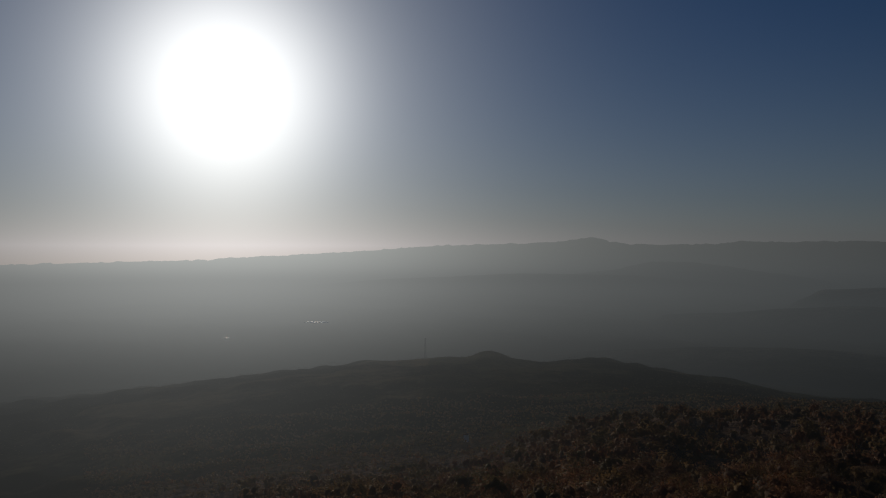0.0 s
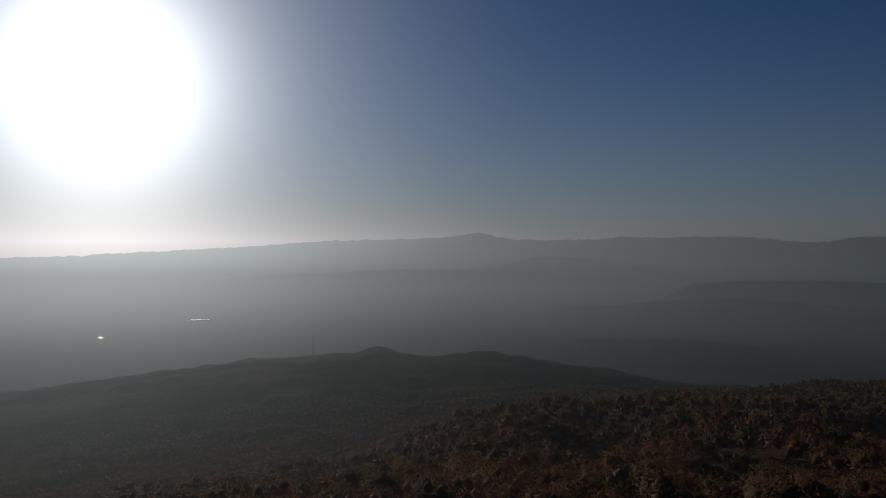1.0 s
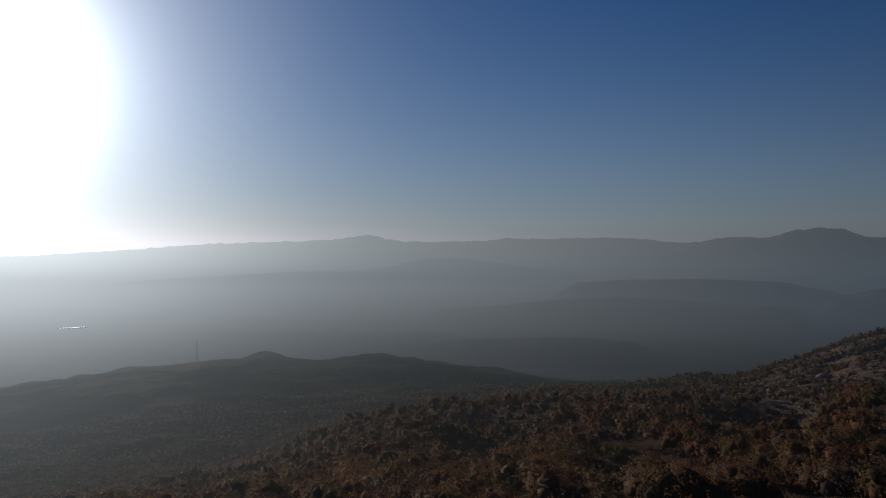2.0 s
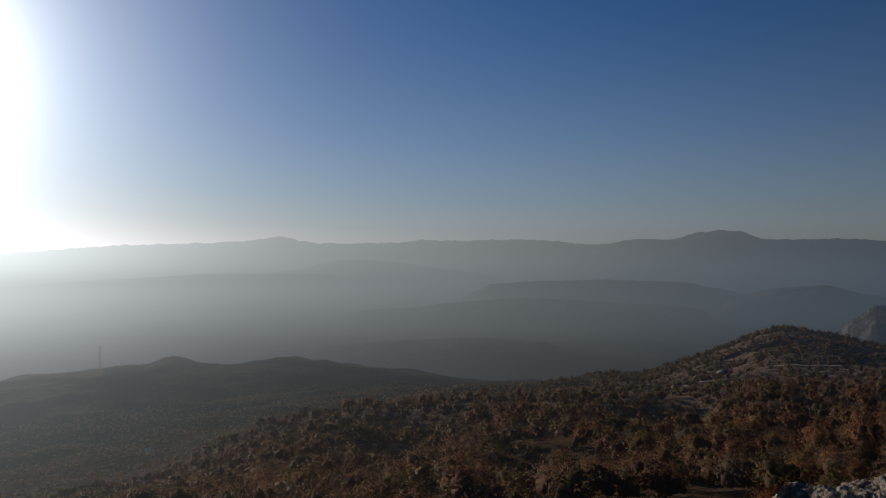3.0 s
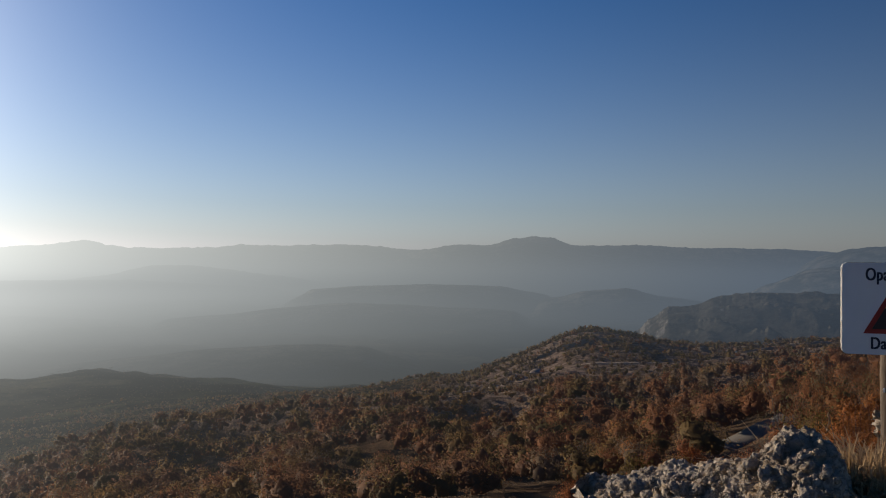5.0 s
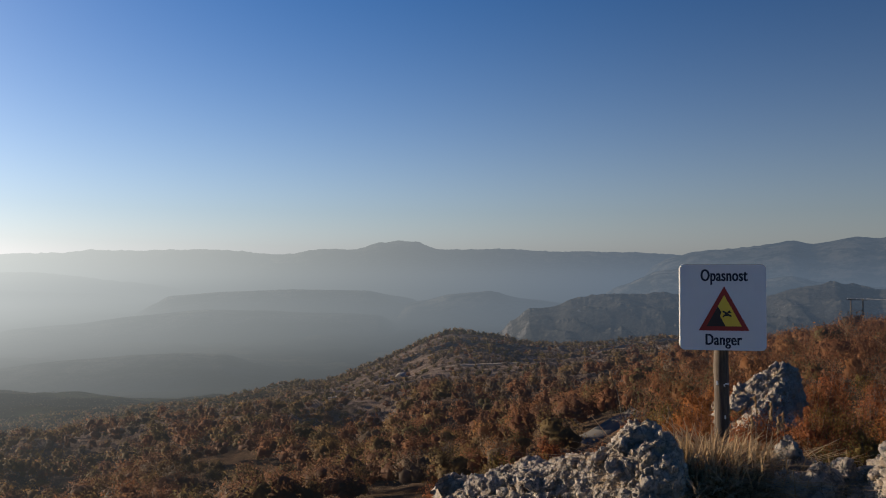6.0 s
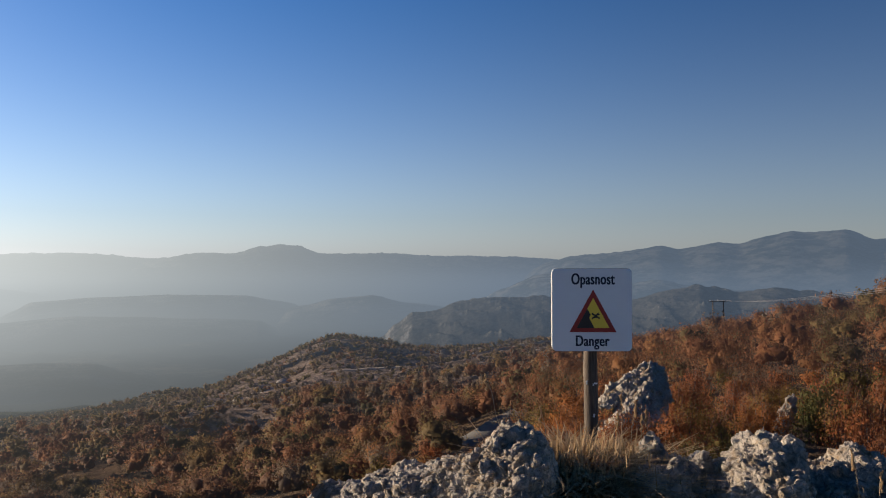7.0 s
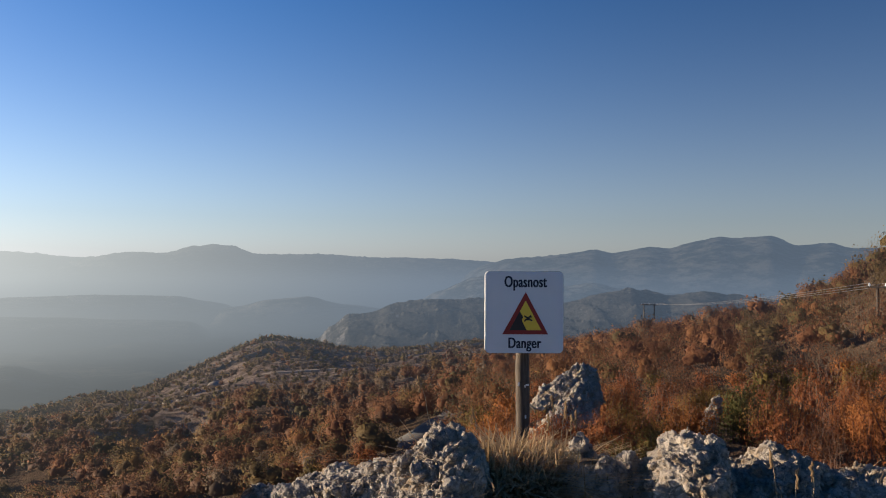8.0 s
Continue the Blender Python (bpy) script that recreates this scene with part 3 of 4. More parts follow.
def place_bushes():
    rng = np.random.RandomState(5)
    spots, used = [], set()
    wide = [0.20, 0.15, 0.25, 0.10, 0.05, 0.16, 0.09]
    # the ones that stand out: a dark green juniper, bright orange and rust bushes
    marked = ((4, 77.6, 30.0, 1.25), (0, 65.6, 17.6, 0.8), (2, 64.4, 17.9, 0.66), (1, 66.9, 17.4, 0.7), (0, 65.0, 19.4, 0.62), (0, 66.5, 19.0, 0.66), (5, 67.9, 18.4, 0.6), (2, 64.0, 20.2, 0.6), (0, 69.0, 20.6, 0.75), (0, 67.7, 19.9, 0.62), (1, 68.6, 22.0, 0.7), (2, 68.2, 19.4, 0.6), (1, 74.2, 26.0, 0.85), (1, 86.2, 23.0, 0.85), (0, 69.6, 30.0, 1.1), (3, 70.4, 24.0, 0.9), (6, 79.8, 44.0, 1.1), (2, 80.5, 24.0, 1.0),
              (3, 46.0, 58.0, 1.2), (6, 48.5, 54.0, 1.15), (3, 51.5, 46.0, 1.0))
    for k in range(6000):
        fixed = marked[k] if k < len(marked) else None
        az, r = rng.uniform(44, 93), math.sqrt(rng.uniform(11.5 ** 2, 58 ** 2))
        if fixed:
            az, r = fixed[1:3]
        p = bearing(az, r)
        gap = 1.3 + 0.018 * r
        if any((p.x - q[0]) ** 2 + (p.y - q[1]) ** 2 < gap * gap for q in spots):
            continue
        if not fixed and 62.5 < az < 67.0 + 2.5 * (r > 20.5) and 19.0 < r < 23.8:
            continue
        if not fixed and 75.6 < az < 79.6 and 17 < r < 32:
            continue
        if 52.6 < az < 57.6 and r > 40:
            continue
        spots.append((p.x, p.y))
        kind = rng.choice(len(SORTS), p=wide)
        s = rng.uniform(0.55, 1.0) * (0.6 if r < 17 else 0.78 if r < 24 else 1.0)
        if fixed:
            kind, s = fixed[0], fixed[3]
        kind += len(SORTS) if r > 36 else 0
        m = pose(p.x, p.y, float(land(p.x, p.y)) - 0.5 * s, 0, 0, rng.uniform(0, 360)) @ Matrix.Diagonal((s, s, s * rng.uniform(0.85, 1.1), 1))
        ob = KINDS[kind]
        if kind in used:
            copy_thing(ob, m).scale = m.to_scale()
        else:
            ob.matrix_basis = m
            used.add(kind)
        if len(spots) >= 300:
            break
    print("near bushes", len(spots))


place_bushes()


# ---- the woods further down ----
def build_scrub(name, label, r0, r1, az0, az1, gap, leaves, size, seed, tones, mats, keep=None, high=(1.8, 3.3), cores=4, upright=0.0, loose=0.16, flat=1.0, shrubby=False):
    """Woods of rounded crowns: a few dozen crowns of their own shape, turned and scaled for every tree."""
    rng = np.random.RandomState(seed)
    gx, gy = np.meshgrid(np.arange(-r1, r1, gap), np.arange(-r1, r1, gap))
    x, y = gx.ravel() + gap * 0.45 * rng.uniform(-1, 1, gx.size), gy.ravel() + gap * 0.45 * rng.uniform(-1, 1, gx.size)
    r, az = np.hypot(x, y), np.degrees(np.arctan2(x, y))
    inside = (r > r0) & (r < r1) & (az > az0) & (az < az1)
    x, y, r, az = x[inside], y[inside], r[inside], az[inside]
    n = len(x)
    ok = (rng.rand(n) < 0.3) | (land(x, y) > -0.345 * r)
    ok &= rng.rand(n) < np.clip(0.9 + 0.55 * waves(x, y, 30.0, seed + 40), 0.12, 1.0)
    if keep is not None:
        ok &= keep(x, y, r, az)
    x, y, r, az = x[ok], y[ok], r[ok], az[ok]
    z = land(x, y)
    names = list(tones)
    mix = np.array([tones[k](x, y, r, az) * np.ones(len(x)) for k in names]).T
    mix = np.maximum(mix, 0.0)
    mix = np.cumsum(mix / mix.sum(1, keepdims=True), 1)
    tone = (rng.rand(len(x))[:, None] > mix).sum(1)
    mean = 0.5 * (high[0] + high[1])
    shapes = []
    for k in range(28):
        lobes = (bush_lobes if shrubby else crown_lobes)(rng, mean, mean * rng.uniform(1.0, 1.3), cores)
        v, f = lumps(rng, lobes, 0.12 if shrubby else 0.44)
        if leaves:
            a, b = leaf_cloud(rng, leaves, size, lobes, 0.5 if shrubby else 0.66, loose, upright)
            f, v = np.concatenate([halves(b), f + len(a)]), np.concatenate([a, v])
        nor = round_normals(v, lobes)
        nor = nor + rng.normal(size=v.shape) * (0.2 if shrubby else 0.07)
        shapes.append((v, f, nor))
    V, F, S, N, base = [], [], [], [], 0
    for k in range(len(x)):
        v, f, nor = shapes[rng.randint(28)]
        a, s = rng.uniform(0, 6.283), rng.uniform(*high) / mean
        turn = np.array([[math.cos(a), -math.sin(a), 0], [math.sin(a), math.cos(a), 0], [0, 0, 1]])
        V.append((v @ turn.T) * np.array([s, s, s * flat * rng.uniform(0.85, 1.15)]) + np.array([x[k], y[k], z[k] - 0.25]))
        N.append(nor @ turn.T)
        F.append(f + base)
        S.append(np.full(len(f), tone[k]))
        base += len(v)
    F = np.concatenate(F)
    ob = mesh_object(name, np.concatenate(V), F, [mats[k] for k in names], smooth=True, slots=np.concatenate(S), normals=np.concatenate(N))
    print("COUNT", name, len(x), len(F))
    return tagged(ob, label, "scrub", kind="stuff")


def off_track(x, y, r, az):
    road = np.abs(r - road_r(az)) < 3.6
    track = (np.abs(r - 264 - 6 * np.sin(az * 0.5)) < 7.0) & (az > 36) & (az < 60)
    cut = ((az - 40.5) / 3.2) ** 2 + ((r - 275) / 16) ** 2 < 1
    clearing = ((waves(x, y, 26.0, 77) > 1.0) & (r > 120)) | ((waves(x, y, 18.0, 79) > 0.75) & (r > 235) & (r < 350)) | ((waves(x, y, 22.0, 81) > 0.35) & (r > 140) & (az > 50))
    open_slope = (az > 52.6) & (az < 57.6) & (r < 83.5)
    return ~((road & (az > 52.8) & (az < 58.8)) | open_slope | track | cut | clearing)


def side(az, a, b):
    return np.clip((az - a) / (b - a), 0, 1)


TONES = {
    "rust": lambda x, y, r, az: (0.30 + 0.4 * waves(x, y, 60, 11) + 0.5 * side(az, 38, 54) + 0.5 * side(az, 56, 62)) * (1 - 0.75 * side(r, 120, 190)),
    "orange": lambda x, y, r, az: (0.30 + 0.5 * waves(x, y, 50, 12)) * side(az, 34, 54) * (1 - 0.6 * side(az, 72, 82)) * (1 - 0.7 * side(r, 125, 190)),
    "ochre": lambda x, y, r, az: 0.38 + 0.4 * waves(x, y, 55, 13) - 0.22 * side(az, 44, 58) - 0.16 * side(az, 58, 66) * side(r, 150, 110),
    "olive": lambda x, y, r, az: 0.31 + 0.45 * waves(x, y, 70, 14) - 0.22 * side(az, 44, 56) + 0.9 * side(az, 76, 85) * side(r, 62, 85),
    "brown": lambda x, y, r, az: 0.45 + 0.3 * waves(x, y, 45, 15) - 0.2 * side(az, 55, 62),
    "green": lambda x, y, r, az: 0.06 + 0.10 * waves(x, y, 40, 16),
    "grey": lambda x, y, r, az: 0.10 + 0.9 * side(r, 130, 200) * side(az, 44, 50),
}
KNOLL = {
    "rust": lambda x, y, r, az: (0.08 + 0.2 * waves(x, y, 60, 11)) * side(r, 330, 250),
    "orange": lambda x, y, r, az: (0.06 + 0.25 * waves(x, y, 50, 12)) * side(az, 46, 60),
    "ochre": lambda x, y, r, az: 0.12 + 0.2 * waves(x, y, 55, 13),
    "olive": lambda x, y, r, az: 0.40 + 0.4 * waves(x, y, 70, 14),
    "brown": lambda x, y, r, az: 0.22 + 0.3 * waves(x, y, 45, 15),
    "green": lambda x, y, r, az: 0.45 + 0.3 * waves(x, y, 40, 16) + 2.5 * side(r, 365, 392) * side(az, 41, 43) * side(az, 50, 48),
    "grey": lambda x, y, r, az: 0.80 + 0.3 * side(az, 36, 44),
}
CAP = {"green": lambda x, y, r, az: 0.8, "olive": lambda x, y, r, az: 0.25, "grey": lambda x, y, r, az: 0.15}
build_scrub("scrub_slope", "autumn oak scrub in rust, ochre and olive covering the slope", 56, 120, -8, 57, 3.5, 560, 0.09, 21, TONES, FAR_LEAF, off_track, high=(2.3, 4.8), cores=7, upright=0.35, loose=0.17)
build_scrub("scrub_flank", "feathery rust-brown shrubs on the flank below the power line", 56, 120, 57, 93, 2.9, 560, 0.066, 27, TONES, FAR_LEAF, off_track, high=(1.8, 4.2), cores=9, upright=0.75, loose=0.24, shrubby=True)
ROUND = {"olive": lambda x, y, r, az: 0.25 + 0.8 * side(az, 78, 85), "green": lambda x, y, r, az: 0.3, "rust": lambda x, y, r, az: 0.5, "orange": lambda x, y, r, az: 0.5}
build_scrub("scrub_round_trees", "scattered rounder olive and ochre trees among the shrubs", 58, 120, 57, 93, 6.6, 380, 0.085, 28, ROUND, FAR_LEAF, off_track, high=(2.2, 4.2), cores=7, upright=0.4, loose=0.24)
build_scrub("scrub_hillside", "dense autumn scrub woods lower on the hillside", 120, 220, -14, 93, 3.5, 130, 0.14, 22, TONES, FAR_LEAF, off_track, high=(2.1, 4.8), cores=5, upright=0.2, loose=0.16)
build_scrub("scrub_knoll", "grey-brown scrub on the knoll and shoulder of the hill", 220, 450, 33, 68, 2.9, 28, 0.22, 23, KNOLL, FAR_LEAF, off_track, high=(1.3, 3.0), cores=3, loose=0.2)
build_scrub("scrub_cap", "dark green trees covering the top of the knoll", 362, 425, 42.0, 49.5, 3.0, 30, 0.24, 26, CAP, FAR_LEAF, high=(1.5, 3.0), cores=2)
build_scrub("scrub_hollow", "brown scrub woods in the hollow below the slope", 220, 470, -24, 33, 3.4, 9, 0.34, 25, KNOLL, FAR_LEAF, off_track, high=(1.4, 2.6), cores=0)
build_scrub("scrub_far_hill", "dim wooded hill in the morning haze", 470, 760, -30, 40, 5.4, 0, 0.4, 24, KNOLL, FAR_LEAF, high=(1.6, 3.0), cores=0, flat=0.45)


# ---- limestone rocks ----
def make_rock(name, seed, size, crack=1.0, level=5, label="", category="rock", group=""):
    """A weathered limestone boulder: chipped faces, cracks and pitted skin."""
    bm = bmesh.new()
    bmesh.ops.create_icosphere(bm, subdivisions=level, radius=1.0)
    off = Vector((seed * 13.7, seed * 5.3, seed * 9.1))
    rng = random.Random(seed)
    cuts = [(Vector((rng.gauss(0, 1), rng.gauss(0, 1), rng.gauss(0, 0.8))).normalized(), rng.uniform(0.62, 0.9)) for k in range(9)]
    sx, sy, sz = size
    k = min(1.0, max(size) / 0.3) if max(size) < 0.6 else 0.9
    for v in bm.verts:
        d = v.co.normalized()
        reach = 1.0
        for nrm, lim in cuts:
            c = d.dot(nrm)
            if c > 0.05:
                reach = min(reach, lim / c)
        p = Vector((d.x * sx, d.y * sy, d.z * sz)) * reach
        q = p / k
        warp = q + noise.noise_vector(q * 4.0 + off) * 0.08
        big = noise.fractal(q * 2.6 + off, 0.8, 2.1, 4)
        f, at = noise.voronoi(warp * 9.0 + off)
        step = noise.cell(at[0] * 9.1) * 0.03
        slit = -0.045 * max(0.0, 1 - (f[1] - f[0]) / 0.10)
        sharp = 1.0 - abs(noise.noise(warp * 12.0 + off)) * 2.0
        sharp2 = 1.0 - abs(noise.noise(warp * 27.0 + off * 2)) * 2.0
        sharp3 = 1.0 - abs(noise.noise(q * 55.0 + off)) * 2.0
        v.co = p + d * k * (big * 0.07 + (step + slit) * crack + sharp * 0.018 + sharp2 * 0.016 + sharp3 * 0.014)
    me = bpy.data.meshes.new(name)
    bm.to_mesh(me)
    bm.free()
    me.materials.append(LIMESTONE)
    ob = new(name, me)
    return tagged(ob, label, category, group)


def rock_at(az, r, top, size, seed, turn=0.0, lean=(0, 0), crack=0.25, level=5, label="grey pitted limestone boulder at the edge of the slope"):
    size = (size[0] * 1.2, size[1], size[2])
    ob = make_rock("boulder", seed, size, crack, level, label, "rock", "limestone boulders")
    p = near(az, r)
    ob.matrix_basis = pose(p.x, p.y, top - size[2] * 0.93 - (0.075 if r < 10 else 0.15), lean[0], lean[1], turn - az)
    return ob


def near(az, r, z=0.0):
    """A place seen at that bearing and distance from where the phone is held towards the sign."""
    return bearing(55.0, ARM, z) + bearing(az, r)


def high(el, r):
    return EYE + r * math.tan(radians(el))


def cells(p, size, seed):
    """Cells of broken stone round scattered middles: distance to the nearest and the next, three random numbers of each cell, offset in it."""
    q = p / size
    base = np.floor(q)
    near1, near2 = np.full(len(p), 9.0), np.full(len(p), 9.0)
    rnd, off = np.zeros((len(p), 3)), np.zeros((len(p), 3))
    for dx in (-1, 0, 1):
        for dy in (-1, 0, 1):
            for dz in (-1, 0, 1):
                c = base + np.array([dx, dy, dz])
                h = np.stack([c @ np.array(a) + seed for a in ((127.1, 311.7, 74.7), (269.5, 183.3, 246.1), (113.5, 271.9, 124.6))], -1)
                h = np.sin(h) * 43758.5453
                h = h - np.floor(h)
                d = q - c - h
                dist = np.linalg.norm(d, axis=1)
                first = dist < near1
                near2 = np.where(first, near1, np.minimum(near2, dist))
                near1 = np.where(first, dist, near1)
                rnd[first], off[first] = h[first], d[first]
    return near1, near2, rnd, off


def rock_mass(name, label, crest, r, front, back, foot, grain, seed, step=0.009, category="rock", group="limestone boulders", sharp=1.0, rough=1.0, slant=0.0):
    """A mass of broken limestone: crest gives bearings and heights above the horizon in degrees; the stone falls to foot before and behind it."""
    pts = np.array(crest, float).reshape(-1, 2)
    n = max(24, int(radians(pts[-1, 0] - pts[0, 0]) * r / step))
    az = np.linspace(pts[0, 0], pts[-1, 0], n)
    top = np.array([high(e, r - slant * r * radians(a - az.mean())) for a, e in zip(az, np.interp(az, pts[:, 0], pts[:, 1]))])
    u = np.abs(np.linspace(-1, 1, n))
    w = np.maximum((1 - u ** 3.0) ** (1 / 3.0), 0.06)
    ahead = np.linspace(-1, 0, int(front * 1.25 / step))
    behind = np.linspace(0, 1, max(10, int(back * 0.6 / step)))[1:]
    rows = []
    for t in np.concatenate([ahead, behind]):
        rad = np.radians(az)
        d = r - slant * r * (rad - rad.mean()) + (front * w * t if t < 0 else back * w * t)
        z = top - (top - foot) * (0.35 * abs(t) + 0.65 * abs(t) ** 2.0) - 0.02 * grain
        c = near(0, 0)
        rows.append(np.stack([c.x + d * np.sin(rad), c.y + d * np.cos(rad), z], -1))
    P = np.array(rows)
    du, dv = np.gradient(P, axis=1), np.gradient(P, axis=0)
    nor = np.cross(du, dv).reshape(-1, 3)
    nor /= np.linalg.norm(nor, axis=1)[:, None] + 1e-9
    p = P.reshape(-1, 3)
    wob = np.array([noise.noise_vector(Vector(q) * 7.0 / grain) for q in p])
    q = p + wob * 0.05 * grain
    a1, a2, ra, oa = cells(q, 0.24 * grain, seed)
    b1, b2, rb, ob_ = cells(q, 0.085 * grain, seed + 7)

    def crests(size, depth):
        return np.array([noise.ridged_multi_fractal(Vector(v) * size / grain + Vector((0, seed, 0)), 0.9, 2.1, depth, 1.0, 2.0) for v in p]) - 1.0

    big = np.array([noise.fractal(Vector(v) * 2.4 / grain + Vector((seed, 0, 0)), 0.8, 2.1, 4) for v in p])
    lift = big * 0.05 + crests(4.5, 2) * 0.022 + crests(14.0, 2) * 0.015 + crests(37.0, 3) * 0.011
    lift += (ra[:, 0] - 0.5) * 0.030 + ((ra - 0.5) * oa).sum(1) * 0.09 - 0.022 * sharp * np.clip(1 - (a2 - a1) / 0.12, 0, 1)
    lift += (rb[:, 0] - 0.5) * 0.012 + ((rb - 0.5) * ob_).sum(1) * 0.045 - 0.007 * sharp * np.clip(1 - (b2 - b1) / 0.15, 0, 1)
    p = p + nor * (lift * grain * rough)[:, None]
    ob = mesh_object(name, p, grid_faces(P.shape[0], P.shape[1]), [LIMESTONE], smooth=True)
    SURFACE.append(p.reshape(P.shape))
    return tagged(ob, label, category, group)


SURFACE = []
BIG = "large light-grey limestone block with a chipped, pitted top"
RIDGE = rock_mass("rock_ridge", "long jagged ridge of broken grey limestone beside the sign",
          [43.6, -17.6, 46.4, -15.7, 48.2, -15.0, 49.2, -14.9, 50.6, -14.4, 51.5, -14.4, 52.9, -14.0, 54.1, -13.6, 55.4, -13.0, 56.3, -12.2, 57.0, -11.3, 58.0, -11.2, 58.7, -11.4, 59.4, -11.9, 60.1, -12.4, 60.6, -13.4, 61.2, -15.6],
          5.45, 1.0, 0.6, -0.15, 1.0, 3, slant=0.6)
rock_mass("boulder", "small sunlit ochre limestone block beside the grass", [65.9, -14.6, 66.3, -12.7, 66.9, -12.0, 67.6, -11.8, 68.1, -12.3, 68.7, -13.4], 5.6, 0.35, 0.3, -0.1, 0.6, 5, 0.007, rough=1.2, slant=0.8)
rock_mass("boulder", "shaded grey limestone block below the grass", [65.2, -15.2, 66.4, -13.8, 68.2, -13.5, 70.0, -13.9, 71.0, -15.2], 5.25, 0.5, 0.3, -0.2, 0.7, 8, 0.008, rough=1.5)
rock_mass("boulder", "low jagged limestone block between two larger ones", [68.6, -14.6, 69.4, -13.4, 70.3, -13.2, 70.8, -12.9, 71.6, -13.7, 72.4, -15.0], 5.45, 0.5, 0.3, -0.15, 0.6, 9, 0.007, rough=1.35, slant=0.6)
rock_mass("boulder", BIG, [71.5, -14.6, 71.9, -12.9, 72.4, -12.1, 73.3, -11.5, 74.4, -11.1, 75.2, -11.3, 76.1, -11.6, 76.8, -11.9, 77.3, -12.6, 77.8, -14.4], 5.35, 1.0, 0.4, -0.15, 0.6, 11, 0.007, rough=1.35, slant=0.7)
rock_mass("boulder", "wide weathered limestone block with pockets of dry grass", [76.6, -14.2, 77.4, -12.7, 78.4, -12.2, 79.3, -11.8, 80.6, -11.6, 81.6, -11.9, 82.4, -12.4, 83.2, -13.0, 83.9, -14.6], 5.8, 1.1, 0.4, -0.15, 0.6, 14, 0.007, rough=1.35, slant=0.55)
rock_mass("boulder", "low flat limestone ledge falling towards the path", [82.0, -14.6, 83.0, -12.9, 84.6, -12.6, 86.0, -12.4, 87.6, -12.7, 90.0, -13.3, 93.0, -15.0], 6.2, 1.3, 0.45, -0.15, 0.6, 17, 0.008, rough=1.35, slant=0.4)
rock_mass("rock_ledge", "low shaded limestone ledge under the boulders", [65.0, -15.6, 67.0, -14.0, 70.0, -13.5, 74.0, -13.2, 78.5, -12.9, 83.0, -13.3, 88.0, -13.4, 93.0, -15.5], 5.75, 1.5, 0.4, -0.05, 0.8, 19, 0.011, rough=1.3, slant=0.1)
OUT = "rough slanting limestone outcrop among rust-red bushes"
rock_mass("outcrop", OUT, [63.2, -11.6, 63.6, -10.1, 64.2, -9.2, 65.1, -8.5, 66.0, -7.9, 67.0, -7.2, 67.8, -7.1, 68.4, -8.2, 68.8, -9.8], 22.6, 1.1, 0.7, high(-9.8, 22.6), 1.3, 21, 0.022, group="rock outcrop", sharp=1.6, rough=1.3, slant=-0.5)
rock_mass("outcrop", OUT, [63.8, -13.2, 64.3, -11.5, 65.0, -10.4, 65.9, -9.4, 66.8, -8.7, 67.7, -8.4, 68.3, -9.2, 68.7, -10.6], 21.6, 1.0, 0.7, high(-11.2, 21.6), 1.2, 24, 0.022, group="rock outcrop", sharp=1.6, rough=1.3, slant=-0.5)
rock_at(76.0, 29.0, high(-8.7, 29), (0.2, 0.28, 0.8), 35, 140, (0, -20), 2.0, 5, "pale limestone rock showing between bushes")
for k, (az, r, w) in enumerate(((38.6, 268, 2.6), (39.6, 274, 3.4), (40.6, 270, 3.0), (41.6, 277, 3.2), (40.1, 283, 2.8))):
    ob = make_rock("boulder", 40 + k, (w, w * 0.8, 1.9), 1.0, 5, "bare tan rock face at a cut on the knoll", "rock", "bare rocks on the knoll")
    q = bearing(az, r)
    ob.matrix_basis = pose(q.x, q.y, float(land(q.x, q.y)) + 0.3, 0, 0, 40 * k)


def strew_stones():
    """Broken stones: those of the ridge belong to it, a few others lie loose on the boulders."""
    rng = random.Random(3)
    shapes = [make_rock("stone", 60 + k, (0.036, 0.028, 0.022), 1.0, 3, "broken grey limestone piece lying on the rocks", "stone", "loose stones") for k in range(6)]
    k = 0
    for which, n in ((4, 14), (5, 22), (6, 18), (0, 220)):
        grid = SURFACE[which]
        for j in range(n):
            p = grid[int(grid.shape[0] * rng.uniform(0.30, 0.68)), int(grid.shape[1] * rng.uniform(0.03, 0.93))]
            s = rng.uniform(0.5, 1.3) if which else 0.45 + 1.2 * rng.random() ** 2
            m = pose(p[0], p[1], p[2] + 0.005 * s, rng.uniform(-35, 35), rng.uniform(-35, 35), rng.uniform(0, 360)) @ Matrix.Diagonal((s, s * rng.uniform(0.7, 1.2), s, 1))
            ob = shapes[k % 6]
            if which == 0:
                piece = new("stone", ob.data)
                piece.parent, piece.matrix_basis = RIDGE, m
            elif k < 6:
                ob.matrix_basis = m
            else:
                copy_thing(ob, m).scale = m.to_scale()
            k += 1


strew_stones()


# ---- the danger sign ----
SIGN_W, SIGN_H = 0.60, 0.624
WHITE = plain("sign_white", (0.62, 0.65, 0.68), 0.45, 0.0, 0.10, 6.0)
RED = plain("sign_red", (0.27, 0.028, 0.024), 0.45, 0.0, 0.2, 18.0)
YELLOW = plain("sign_yellow", (0.72, 0.50, 0.06), 0.45, 0.0, 0.12, 10.0)
BLACK = plain("sign_black", (0.03, 0.024, 0.024), 0.5, 0.0, 0.2, 10.0)
NAVY = plain("sign_lettering", (0.014, 0.018, 0.035), 0.5, 0.0, 0.2, 10.0)
STEEL = plain("galvanised_rim", (0.62, 0.62, 0.60), 0.45, 0.5, 0.2, 25.0)


